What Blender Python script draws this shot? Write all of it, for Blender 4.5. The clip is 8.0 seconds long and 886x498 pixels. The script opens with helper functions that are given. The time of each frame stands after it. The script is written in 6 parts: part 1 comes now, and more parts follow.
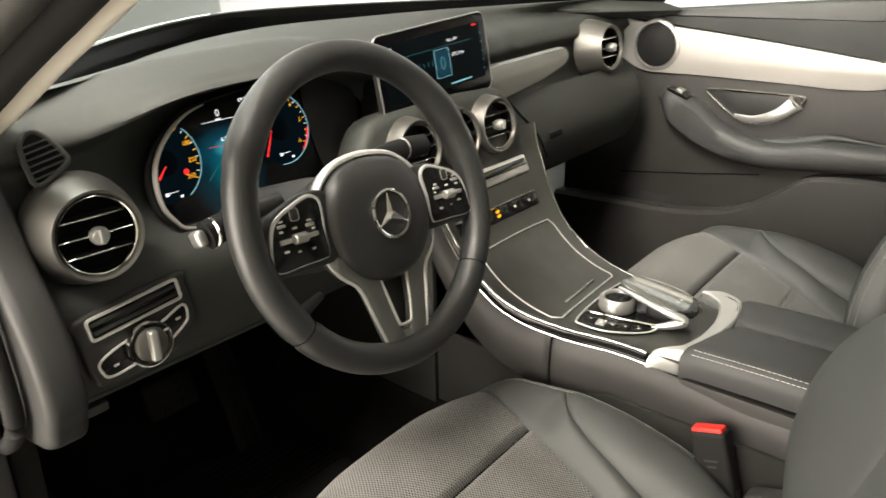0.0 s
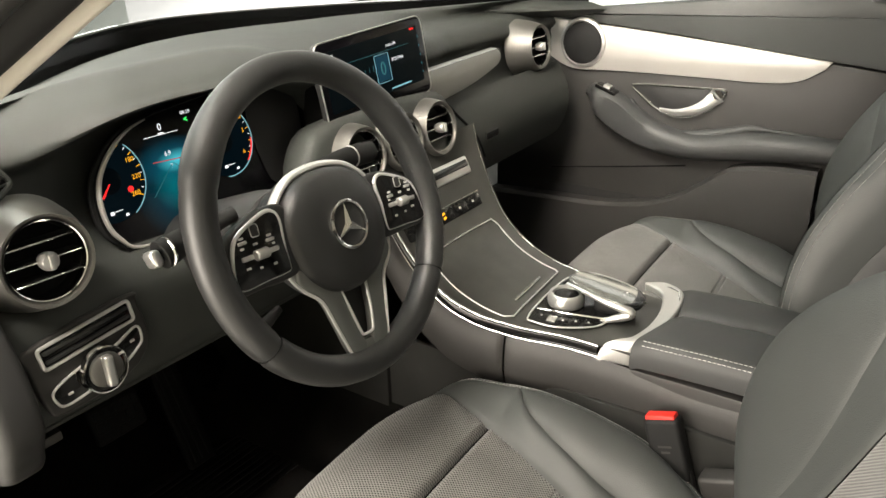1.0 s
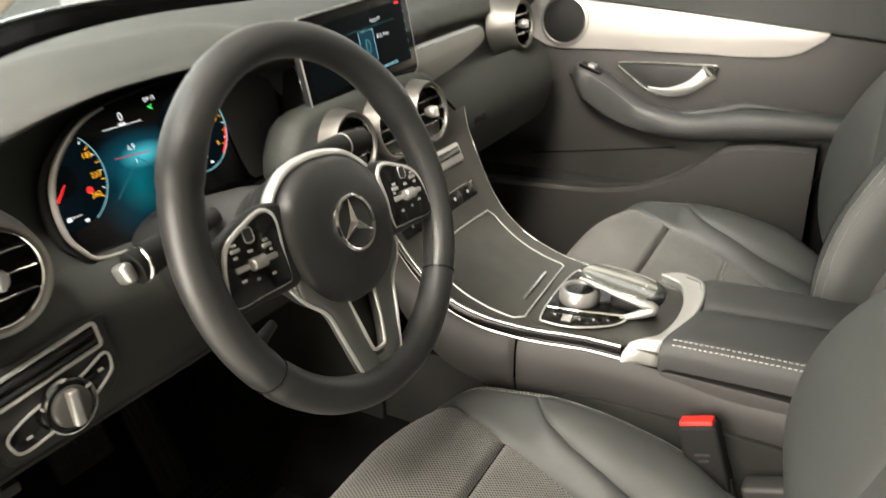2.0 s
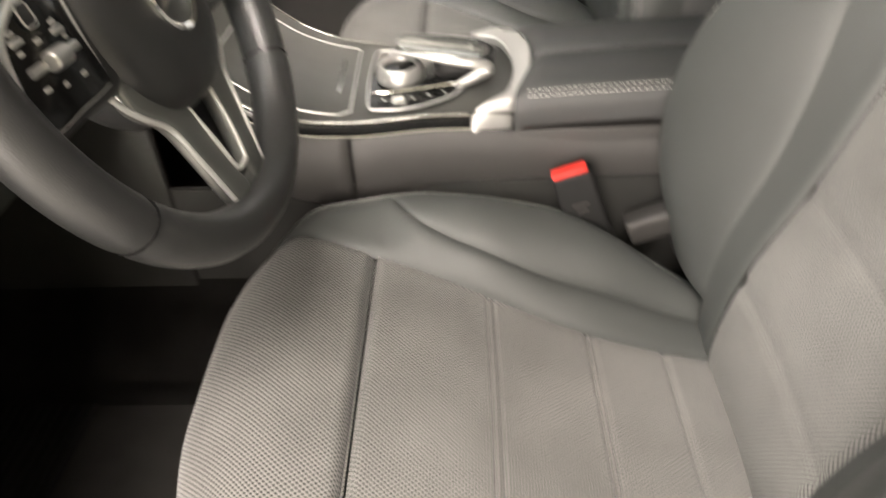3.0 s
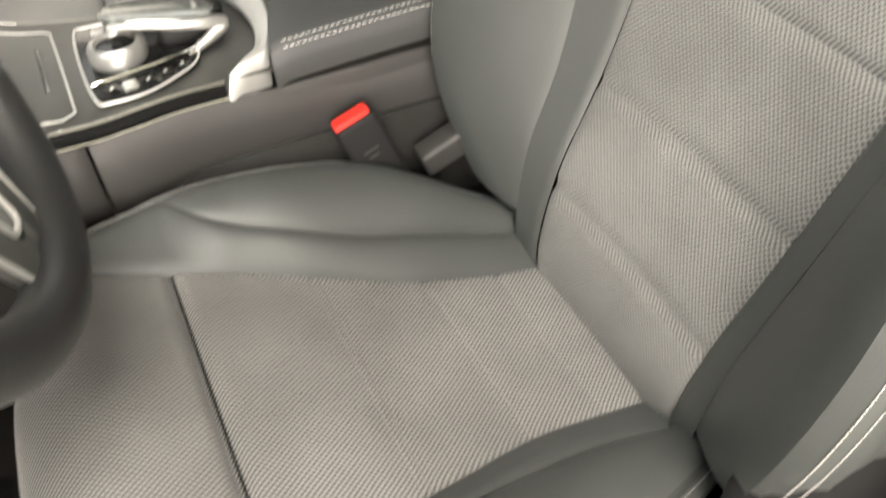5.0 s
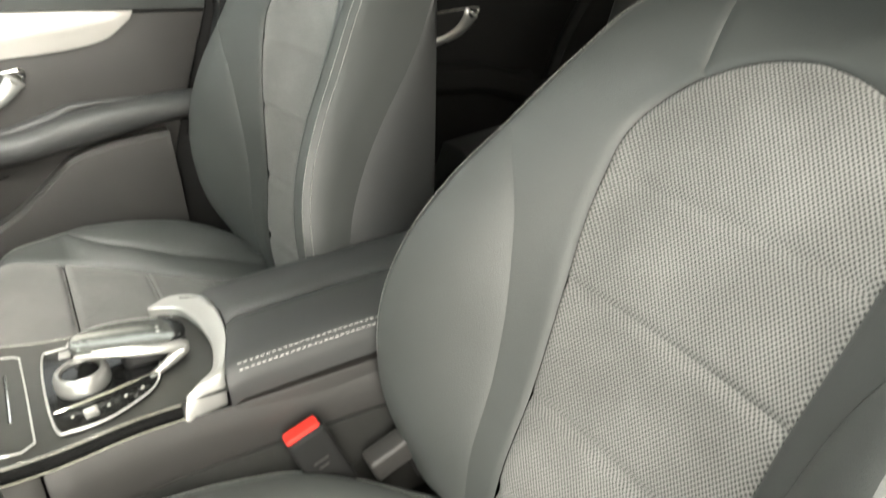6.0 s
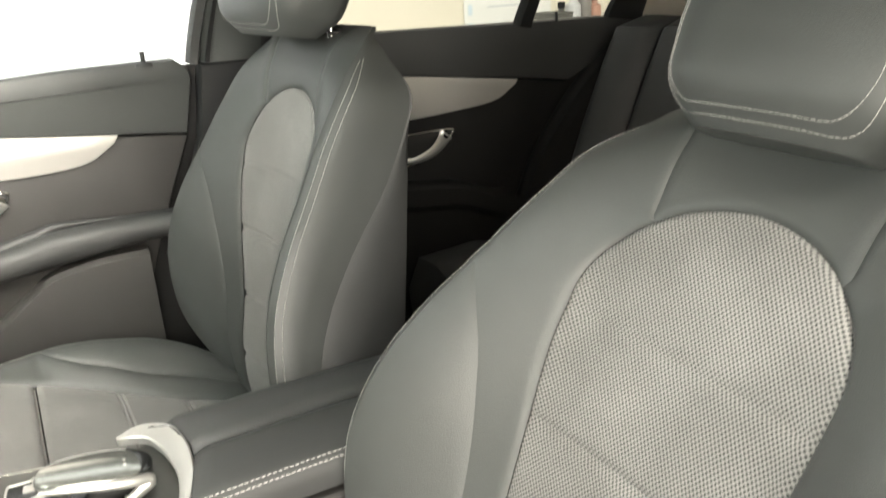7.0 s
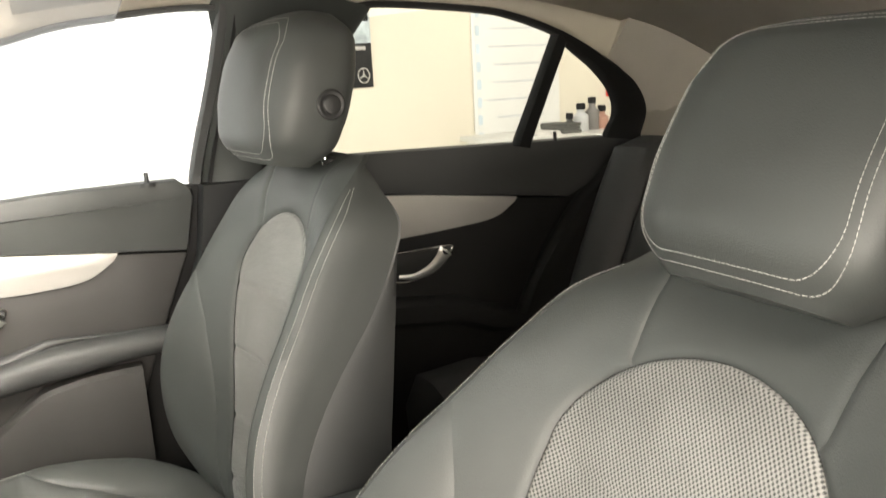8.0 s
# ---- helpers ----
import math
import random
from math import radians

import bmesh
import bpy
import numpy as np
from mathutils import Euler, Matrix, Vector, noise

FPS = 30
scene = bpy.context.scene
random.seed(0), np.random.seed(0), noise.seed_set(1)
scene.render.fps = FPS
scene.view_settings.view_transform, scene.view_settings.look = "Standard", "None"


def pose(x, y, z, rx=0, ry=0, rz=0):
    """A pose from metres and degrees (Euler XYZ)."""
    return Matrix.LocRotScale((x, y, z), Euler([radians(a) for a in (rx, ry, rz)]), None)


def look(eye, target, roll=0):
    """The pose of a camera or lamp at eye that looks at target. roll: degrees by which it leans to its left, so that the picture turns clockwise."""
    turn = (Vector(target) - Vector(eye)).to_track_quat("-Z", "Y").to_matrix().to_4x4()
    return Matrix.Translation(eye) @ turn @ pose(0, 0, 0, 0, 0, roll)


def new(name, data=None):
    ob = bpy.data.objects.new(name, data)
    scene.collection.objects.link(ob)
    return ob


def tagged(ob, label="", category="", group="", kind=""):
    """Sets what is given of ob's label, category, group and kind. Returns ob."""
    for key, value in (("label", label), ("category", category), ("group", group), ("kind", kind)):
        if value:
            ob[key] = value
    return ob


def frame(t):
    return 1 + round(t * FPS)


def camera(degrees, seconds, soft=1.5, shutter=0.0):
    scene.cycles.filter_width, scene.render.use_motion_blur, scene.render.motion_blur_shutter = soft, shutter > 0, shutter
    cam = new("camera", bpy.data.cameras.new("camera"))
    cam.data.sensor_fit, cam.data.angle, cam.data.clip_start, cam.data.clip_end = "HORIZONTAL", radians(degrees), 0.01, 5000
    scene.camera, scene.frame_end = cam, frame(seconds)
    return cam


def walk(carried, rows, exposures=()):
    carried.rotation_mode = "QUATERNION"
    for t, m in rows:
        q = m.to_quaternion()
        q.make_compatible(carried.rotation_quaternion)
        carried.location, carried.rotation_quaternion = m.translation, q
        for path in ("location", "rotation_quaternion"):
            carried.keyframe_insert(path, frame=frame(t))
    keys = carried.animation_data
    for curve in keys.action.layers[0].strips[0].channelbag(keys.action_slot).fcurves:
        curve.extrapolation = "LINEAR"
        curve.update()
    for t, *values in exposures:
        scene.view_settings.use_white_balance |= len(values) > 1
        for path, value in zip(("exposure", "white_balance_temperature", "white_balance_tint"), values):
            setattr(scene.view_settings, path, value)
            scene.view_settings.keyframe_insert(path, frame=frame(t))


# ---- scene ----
cam = camera(59.1, 8.0, shutter=0.5)
PATH = [
    (0, (-0.952, -0.582, 0.915), (0.447, 0.623, 0.147), -1.2),
    (0.5, (-0.966, -0.57, 0.925), (0.512, 0.531, 0.147), -1.5),
    (1, (-0.977, -0.551, 0.93), (0.538, 0.494, 0.147), -1.5),
    (1.2, (-0.98, -0.539, 0.93), (0.547, 0.489, 0.148), -1.6),
    (2.3, (-0.892, -0.389, 0.852), (0.706, 0.436, -0.024), -3.0),
    (2.5, (-0.877, -0.36, 0.817), (0.733, 0.335, -0.144), -3.7),
    (3, (-0.861, -0.232, 0.775), (0.735, -0.056, -0.417), -5.0),
    (3.5, (-0.819, -0.116, 0.711), (0.613, -0.43, -0.648), -4.3),
    (4, (-0.794, -0.076, 0.713), (0.493, -0.446, -0.772), -5.5),
    (4.2, (-0.791, -0.081, 0.722), (0.476, -0.458, -0.78), -5.7),
    (5.3, (-0.76, -0.155, 0.797), (0.667, -0.753, -0.47), -4.5),
    (5.5, (-0.767, -0.159, 0.825), (0.728, -0.816, -0.329), -4.3),
    (6, (-0.781, -0.164, 0.855), (0.837, -0.925, -0.041), -4.0),
    (6.5, (-0.789, -0.173, 0.872), (0.869, -0.997, 0.114), -3.5),
    (7, (-0.798, -0.179, 0.901), (0.881, -1.033, 0.226), -3.4),
    (7.5, (-0.808, -0.198, 0.937), (0.902, -1.082, 0.395), -3.2),
    (8, (-0.803, -0.223, 0.937), (0.95, -1.083, 0.504), -3.1),
]
walk(cam, [(t, look(eye, target, roll)) for t, eye, target, roll in PATH],
     [(0, -0.28, 6700, 8), (2.3, -0.12, 6700, 8), (3.2, 0.0, 6650, 14), (4.2, 0.05, 6700, 17), (5.3, 0.12, 6450, 6), (6.2, 0.20, 6350, 4), (8, 0.28, 6700, 8)])

# ---- light ----
world = bpy.data.worlds.new("showroom_air")
scene.world = world
world.use_nodes = True
world.node_tree.nodes["Background"].inputs[0].default_value = (1.0, 0.97, 0.90, 1)
world.node_tree.nodes["Background"].inputs[1].default_value = 0.06


def lamp(name, size_x, size_y, power, m, colour=(1, 0.96, 0.88)):
    data = bpy.data.lights.new(name, "AREA")
    data.shape, data.size, data.size_y, data.energy, data.color = "RECTANGLE", size_x, size_y, power, colour
    ob = new(name, data)
    ob.matrix_world = m
    return ob


# lamps added out of view at ceiling height, with two fill lamps lower down
lamp("ceiling_lamp_driver_side", 0.8, 1.4, 265, look((-1.55, -0.15, 2.75), (-0.5, -0.10, 0.45)), (1, 0.92, 0.83))
# low fill lamp added for warm light through the open driver's door
lamp("side_fill_lamp", 1.6, 2.4, 200, look((-3.0, 0.6, 0.95), (-0.2, -0.3, 0.6)), (1, 0.91, 0.82))
lamp("ceiling_lamp_ahead", 1.6, 0.6, 44, look((-0.75, 1.5, 2.75), (-0.5, 0.45, 0.7)), (0.95, 1.0, 0.955))
# fill lamp added ahead of the car, reaches the backrests through the windscreen
lamp("front_fill_lamp", 4.5, 1.6, 110, look((0.4, 4.8, 1.95), (0.1, -0.4, 0.75)), (0.95, 1.0, 0.955))
lamp("ceiling_lamp_passenger_side", 0.8, 3.5, 14, look((1.6, -2.2, 2.8), (3.2, -2.2, 0.9)), (1, 0.97, 0.90))
lamp("ceiling_lamp_west", 0.8, 4.0, 120, look((-4.2, -2.0, 2.78), (-6.0, -1.6, 0.9)))
lamp("ceiling_lamp_behind", 3.0, 1.2, 130, look((0.0, -4.0, 2.75), (0.0, -2.0, 0.5)))


# ---- materials ----
def material(name, colour, rough=0.5, metal=0.0, grain=0.0, grain_size=600.0, mottle=0.12, mottle_size=9.0, bump=0.0, spec=0.5, coat=0.0):
    """Principled surface with a fine grain and a broad, faint unevenness."""
    m = bpy.data.materials.new(name)
    m.use_nodes = True
    nodes, links = m.node_tree.nodes, m.node_tree.links
    b = nodes["Principled BSDF"]
    b.inputs["Roughness"].default_value, b.inputs["Metallic"].default_value = rough, metal
    b.inputs["Specular IOR Level"].default_value = spec
    b.inputs["Coat Weight"].default_value = coat
    place = nodes.new("ShaderNodeTexCoord")
    wide = nodes.new("ShaderNodeTexNoise")
    wide.inputs["Scale"].default_value, wide.inputs["Detail"].default_value = mottle_size, 4
    links.new(place.outputs["Object"], wide.inputs["Vector"])
    ramp = nodes.new("ShaderNodeMapRange")
    ramp.inputs["From Min"].default_value, ramp.inputs["From Max"].default_value = 0.3, 0.7
    ramp.inputs["To Min"].default_value, ramp.inputs["To Max"].default_value = 1 - mottle, 1 + mottle
    links.new(wide.outputs["Fac"], ramp.inputs["Value"])
    mix = nodes.new("ShaderNodeVectorMath")
    mix.operation = "SCALE"
    mix.inputs[0].default_value = colour[:3]
    links.new(ramp.outputs["Result"], mix.inputs["Scale"])
    links.new(mix.outputs[0], b.inputs["Base Color"])
    r2 = nodes.new("ShaderNodeMapRange")
    r2.inputs["To Min"].default_value, r2.inputs["To Max"].default_value = rough * 0.88, min(1, rough * 1.12)
    links.new(wide.outputs["Fac"], r2.inputs["Value"])
    links.new(r2.outputs["Result"], b.inputs["Roughness"])
    if bump:
        fine = nodes.new("ShaderNodeTexVoronoi" if grain else "ShaderNodeTexNoise")
        fine.inputs["Scale"].default_value = grain_size
        links.new(place.outputs["Object"], fine.inputs["Vector"])
        up = nodes.new("ShaderNodeBump")
        up.inputs["Strength"].default_value, up.inputs["Distance"].default_value = bump, 0.0006
        links.new(fine.outputs[0], up.inputs["Height"])
        links.new(up.outputs["Normal"], b.inputs["Normal"])
    return m


def woven(name, light, dark, pitch):
    """Spacer fabric: staggered rows of small raised dots, laid by the panel's own metres."""
    m = bpy.data.materials.new(name)
    m.use_nodes = True
    nodes, links = m.node_tree.nodes, m.node_tree.links
    b = nodes["Principled BSDF"]
    b.inputs["Roughness"].default_value = 0.9
    b.inputs["Sheen Weight"].default_value = 0.15
    uv = nodes.new("ShaderNodeUVMap")
    cut = nodes.new("ShaderNodeSeparateXYZ")
    links.new(uv.outputs["UV"], cut.inputs[0])

    def math_node(op, a, c):
        n = nodes.new("ShaderNodeMath")
        n.operation = op
        for k, value in enumerate((a, c)):
            if isinstance(value, (int, float)):
                n.inputs[k].default_value = value
            elif value is not None:
                links.new(value, n.inputs[k])
        return n.outputs[0]

    wobble = nodes.new("ShaderNodeTexNoise")
    wobble.inputs["Scale"].default_value = 60
    links.new(uv.outputs["UV"], wobble.inputs["Vector"])
    shift = math_node("MULTIPLY", wobble.outputs["Fac"], 0.9)
    a = math_node("SINE", math_node("ADD", math_node("MULTIPLY", cut.outputs[0], 2 * math.pi / pitch), shift), None)
    c = math_node("SINE", math_node("ADD", math_node("MULTIPLY", cut.outputs[1], 2 * math.pi / (pitch * 1.25)), shift), None)
    height = math_node("ADD", math_node("MULTIPLY", math_node("MULTIPLY", a, c), 0.5), 0.5)
    # broad tone noise puts wear and soft dapples of light into the colour
    broad = nodes.new("ShaderNodeTexNoise")
    broad.inputs["Scale"].default_value, broad.inputs["Detail"].default_value = 8, 3
    links.new(uv.outputs["UV"], broad.inputs["Vector"])
    ramp = nodes.new("ShaderNodeValToRGB")
    ramp.color_ramp.elements[0].position, ramp.color_ramp.elements[1].position = 0.20, 0.60
    ramp.color_ramp.elements[0].color, ramp.color_ramp.elements[1].color = (*dark, 1), (*light, 1)
    links.new(height, ramp.inputs["Fac"])
    tone = nodes.new("ShaderNodeMapRange")
    tone.inputs["From Min"].default_value, tone.inputs["From Max"].default_value = 0.3, 0.7
    tone.inputs["To Min"].default_value, tone.inputs["To Max"].default_value = 0.77, 1.21
    links.new(broad.outputs["Fac"], tone.inputs["Value"])
    mix = nodes.new("ShaderNodeVectorMath")
    mix.operation = "SCALE"
    links.new(ramp.outputs["Color"], mix.inputs[0])
    links.new(tone.outputs["Result"], mix.inputs["Scale"])
    links.new(mix.outputs[0], b.inputs["Base Color"])
    up = nodes.new("ShaderNodeBump")
    up.inputs["Strength"].default_value, up.inputs["Distance"].default_value = 0.6, 0.0008
    links.new(height, up.inputs["Height"])
    links.new(up.outputs["Normal"], b.inputs["Normal"])
    return m


def glowing(name, colour, strength):
    m = bpy.data.materials.new(name)
    m.use_nodes = True
    b = m.node_tree.nodes["Principled BSDF"]
    b.inputs["Base Color"].default_value = (*[c * 0.04 for c in colour], 1)
    b.inputs["Emission Color"].default_value, b.inputs["Emission Strength"].default_value = (*colour, 1), strength
    b.inputs["Roughness"].default_value = 0.3
    b.inputs["Specular IOR Level"].default_value = 0.1
    return m


LEATHER = material("grey_black_leather", (0.051, 0.0545, 0.0525), 0.48, grain=1, grain_size=700, bump=0.25, mottle=0.06)
LEATHER_DARK = material("dark_leather", (0.046, 0.047, 0.047), 0.52, grain=1, grain_size=800, bump=0.25, mottle=0.06)
RIM_LEATHER = material("wheel_leather", (0.022, 0.0225, 0.0225), 0.36, grain=1, grain_size=900, bump=0.2, mottle=0.08)
CLOTH = woven("grey_spacer_fabric", (0.205, 0.201, 0.191), (0.028, 0.028, 0.027), 0.0044)
DASH = material("dash_soft_plastic", (0.035, 0.038, 0.035), 0.62, grain=1, grain_size=900, bump=0.35, mottle=0.06, spec=0.4)
PLASTIC = material("black_plastic", (0.022, 0.022, 0.022), 0.5, bump=0.2, grain_size=900, mottle=0.08)
HARD = material("grey_hard_plastic", (0.031, 0.0295, 0.028), 0.5, bump=0.3, grain_size=1200, mottle=0.06)
GLOSS = material("piano_black", (0.008, 0.008, 0.008), 0.12, mottle=0.05)
PILLAR = material("dark_pillar_plastic", (0.034, 0.038, 0.036), 0.6, bump=0.3, grain_size=900, mottle=0.06)
SPOKE = material("dark_satin_spoke", (0.24, 0.245, 0.235), 0.36, metal=0.8, mottle=0.05, bump=0.05, grain_size=400)
BARREL = material("dull_satin_bezel", (0.19, 0.185, 0.172), 0.38, metal=0.75, mottle=0.05, bump=0.05, grain_size=400)
SATIN = material("brushed_satin_metal", (0.68, 0.675, 0.655), 0.33, metal=0.85, mottle=0.05, bump=0.05, grain_size=400)
CLIP = material("polished_satin_clip", (0.62, 0.615, 0.595), 0.40, metal=0.7, mottle=0.04, bump=0.03, grain_size=400)
CHROME = material("chrome", (0.85, 0.85, 0.84), 0.10, metal=1.0, mottle=0.03)
BRIGHT = material("bright_satin_trim", (0.74, 0.74, 0.72), 0.30, metal=0.6, mottle=0.03)
SCREEN = material("dark_screen_glass", (0.003, 0.003, 0.004), 0.10, mottle=0.03, spec=0.12)
ALU = material("aluminium_trim", (0.58, 0.56, 0.53), 0.50, metal=0.6, mottle=0.04, bump=0.06, grain_size=500)
ASH = material("dark_grey_satin_panel", (0.072, 0.072, 0.067), 0.32, metal=0.45, mottle=0.1, mottle_size=30, bump=0.08, grain_size=250)
CARPET = material("black_carpet", (0.022, 0.021, 0.020), 0.95, bump=1.0, grain_size=900, mottle=0.3, spec=0.05)
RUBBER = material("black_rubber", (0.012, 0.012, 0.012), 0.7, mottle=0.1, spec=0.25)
THREAD = material("white_thread", (0.50, 0.49, 0.465), 0.8, mottle=0.05)
SILL = material("pale_grey_sill_plastic", (0.17, 0.165, 0.155), 0.5, bump=0.4, grain_size=1500, mottle=0.07)
PADTOP = material("smoked_mirror_pad", (0.36, 0.37, 0.35), 0.12, metal=0.8, mottle=0.04)
# carpet colour lightened for the light that reaches the tunnel sides
TUNNEL = material("lit_tunnel_carpet", (0.028, 0.028, 0.0265), 0.95, bump=1.0, grain_size=900, mottle=0.2, spec=0.1)
CEILING = material("grey_ceiling_panels", (0.38, 0.37, 0.34), 0.9, mottle=0.05, mottle_size=2)
BAND = material("brushed_grey_band", (0.30, 0.30, 0.285), 0.42, metal=0.85, mottle=0.05, bump=0.06, grain_size=500)
MATTE = material("matte_black", (0.006, 0.006, 0.006), 0.8, mottle=0.05, spec=0.1)
LINER = material("beige_roof_cloth", (0.60, 0.56, 0.49), 0.95, bump=0.5, grain_size=900, mottle=0.04)
RED = material("red_button", (0.75, 0.03, 0.02), 0.4, mottle=0.05)
BELT = material("belt_webbing", (0.02, 0.02, 0.021), 0.7, bump=0.5, grain_size=500, mottle=0.1)
WALL = material("cream_painted_wall", (0.78, 0.74, 0.62), 0.8, mottle=0.03, mottle_size=1.5, bump=0.1, grain_size=60)
TILE = material("pale_floor_tile", (0.55, 0.54, 0.5), 0.25, mottle=0.08, mottle_size=2)
PAINT = material("car_body_paint", (0.5, 0.5, 0.5), 0.25, mottle=0.02, coat=0.5)


def clear(name):
    m = bpy.data.materials.new(name)
    m.use_nodes = True
    b = m.node_tree.nodes["Principled BSDF"]
    b.inputs["Transmission Weight"].default_value, b.inputs["Roughness"].default_value = 1.0, 0.0
    b.inputs["IOR"].default_value = 1.05
    return m


GLASS = clear("window_glass")


# ---- mesh helpers ----
def smoothstep(a, b, x):
    t = min(1.0, max(0.0, (x - a) / (b - a)))
    return t * t * (3 - 2 * t)


def curve_of(knots):
    """A smooth function through (x, value) knots; values may be numbers or tuples."""
    xs = [k[0] for k in knots]
    ys = np.array([k[1] for k in knots], float)
    slopes = np.gradient(ys, np.array(xs), axis=0)

    def f(x):
        x = min(xs[-1], max(xs[0], x))
        i = min(len(xs) - 2, max(0, int(np.searchsorted(xs, x)) - 1))
        h = xs[i + 1] - xs[i]
        t = (x - xs[i]) / h
        return ((1 + 2 * t) * (1 - t) ** 2 * ys[i] + t * (1 - t) ** 2 * h * slopes[i]
                + t * t * (3 - 2 * t) * ys[i + 1] + t * t * (t - 1) * h * slopes[i + 1])

    return f


def part(name, bm, mat, parent=None, label="", smooth=True, weld=0.0):
    if weld:
        bmesh.ops.remove_doubles(bm, verts=bm.verts, dist=weld)
    bmesh.ops.recalc_face_normals(bm, faces=bm.faces)
    mesh = bpy.data.meshes.new(name)
    bm.to_mesh(mesh)
    bm.free()
    mesh.materials.append(mat)
    if smooth:
        mesh.shade_smooth()
        mesh.set_sharp_from_angle(angle=radians(40))
    ob = new(name, mesh)
    if parent:
        ob.parent = parent
    if label:
        tagged(ob, label)
    return ob


def thing(name, label, category, m=None, group="", kind=""):
    ob = new(name)
    ob.empty_display_size = 0.05
    if m is not None:
        ob.matrix_world = m
    return tagged(ob, label, category, group, kind)


def grid_mesh(rows, close_u=False, bm=None, uvs=None):
    bm = bm or bmesh.new()
    vs = [[bm.verts.new(p) for p in row] for row in rows]
    layer = bm.loops.layers.uv.verify() if uvs else None
    n = len(rows[0])
    for j in range(len(rows) - 1):
        for i in range(n if close_u else n - 1):
            k = (i + 1) % n
            f = bm.faces.new((vs[j][i], vs[j][k], vs[j + 1][k], vs[j + 1][i]))
            if uvs:
                for loop, (a, b) in zip(f.loops, ((j, i), (j, k), (j + 1, k), (j + 1, i))):
                    loop[layer].uv = uvs[a][b]
    return bm


def loft(rings, caps=True, bm=None):
    """Closed rings of equal length joined into a skin, with flat ends."""
    start = len(bm.verts) if bm else 0
    bm = grid_mesh(rings, True, bm)
    if caps:
        bm.verts.ensure_lookup_table()
        n = len(rings[0])
        bm.faces.new([bm.verts[start + i] for i in range(n)][::-1])
        last = start + n * (len(rings) - 1)
        bm.faces.new([bm.verts[last + i] for i in range(n)])
    return bm


def tube(points, r, n=10, bm=None, caps=True, flat=1.0, up=(0, 0, 1)):
    """A round or flattened rod along points; r is a number or one for each point."""
    pts = [Vector(p) for p in points]
    rings = []
    for i, p in enumerate(pts):
        d = (pts[min(i + 1, len(pts) - 1)] - pts[max(i - 1, 0)]).normalized()
        u = Vector(up)
        if abs(d.dot(u)) > 0.95:
            u = Vector((1, 0, 0))
        a = d.cross(u).normalized()
        b = a.cross(d).normalized()
        rr = r[i] if isinstance(r, (list, tuple)) else r
        rings.append([p + a * rr * math.cos(2 * math.pi * k / n) + b * rr * flat * math.sin(2 * math.pi * k / n) for k in range(n)])
    return loft(rings, caps, bm)


def moved(bm, m):
    bm.transform(m)
    return bm


def box(sx, sy, sz, m=Matrix(), bevel=0.004, segments=2, bm=None):
    made = bmesh.new()
    bmesh.ops.create_cube(made, size=1, matrix=Matrix.Diagonal((sx, sy, sz, 1)))
    if bevel:
        bmesh.ops.bevel(made, geom=made.edges[:], offset=bevel, segments=segments, affect="EDGES", profile=0.6)
    made.transform(m)
    if bm is None:
        return made
    return joined(bm, made)


def joined(bm, other):
    mesh = bpy.data.meshes.new("tmp")
    other.to_mesh(mesh)
    other.free()
    bm.from_mesh(mesh)
    bpy.data.meshes.remove(mesh)
    return bm


def plate(outline, depth, m=Matrix(), bevel=0.002, segments=2):
    """A flat outline in x, y, drawn out along z by depth, with rounded rims."""
    bm = bmesh.new()
    low = [bm.verts.new((x, y, 0)) for x, y in outline]
    face = bm.faces.new(low)
    out = bmesh.ops.extrude_face_region(bm, geom=[face])
    bmesh.ops.translate(bm, verts=[v for v in out["geom"] if isinstance(v, bmesh.types.BMVert)], vec=(0, 0, depth))
    bmesh.ops.recalc_face_normals(bm, faces=bm.faces)
    if bevel:
        rims = [e for e in bm.edges if abs(e.verts[0].co.z - e.verts[1].co.z) < 1e-6]
        bmesh.ops.bevel(bm, geom=rims, offset=bevel, segments=segments, affect="EDGES", profile=0.5)
    bm.transform(m)
    return bm


def rounded(w, h, r, n=5, cx=0.0, cy=0.0):
    pts = []
    for k, (sx, sy) in enumerate(((1, 1), (-1, 1), (-1, -1), (1, -1))):
        for i in range(n + 1):
            a = radians(90 * k + 90 * i / n)
            pts.append((cx + sx * (w / 2 - r) + r * math.cos(a), cy + sy * (h / 2 - r) + r * math.sin(a)))
    return pts


def smooth_loop(points, n=6):
    """A closed outline rounded through its corner points (Catmull-Rom)."""
    out = []
    k = len(points)
    for i in range(k):
        p0, p1, p2, p3 = (np.array(points[(i + d) % k], float) for d in (-1, 0, 1, 2))
        for j in range(n):
            t = j / n
            out.append(tuple(0.5 * (2 * p1 + (p2 - p0) * t + (2 * p0 - 5 * p1 + 4 * p2 - p3) * t * t + (3 * p1 - p0 - 3 * p2 + p3) * t ** 3)))
    return out


def smooth_line(points, n=6):
    ks = [(i, p) for i, p in enumerate(points)]
    f = curve_of(ks)
    m = (len(points) - 1) * n
    return [tuple(f(i / n)) for i in range(m + 1)]


def lathe(profile, n=32, m=Matrix(), bm=None):
    """(radius, z) pairs turned about z."""
    rings = [[(r * math.cos(2 * math.pi * k / n), r * math.sin(2 * math.pi * k / n), z) for k in range(n)] for r, z in profile]
    made = loft(rings, False)
    made.transform(m)
    return joined(bm, made) if bm else made


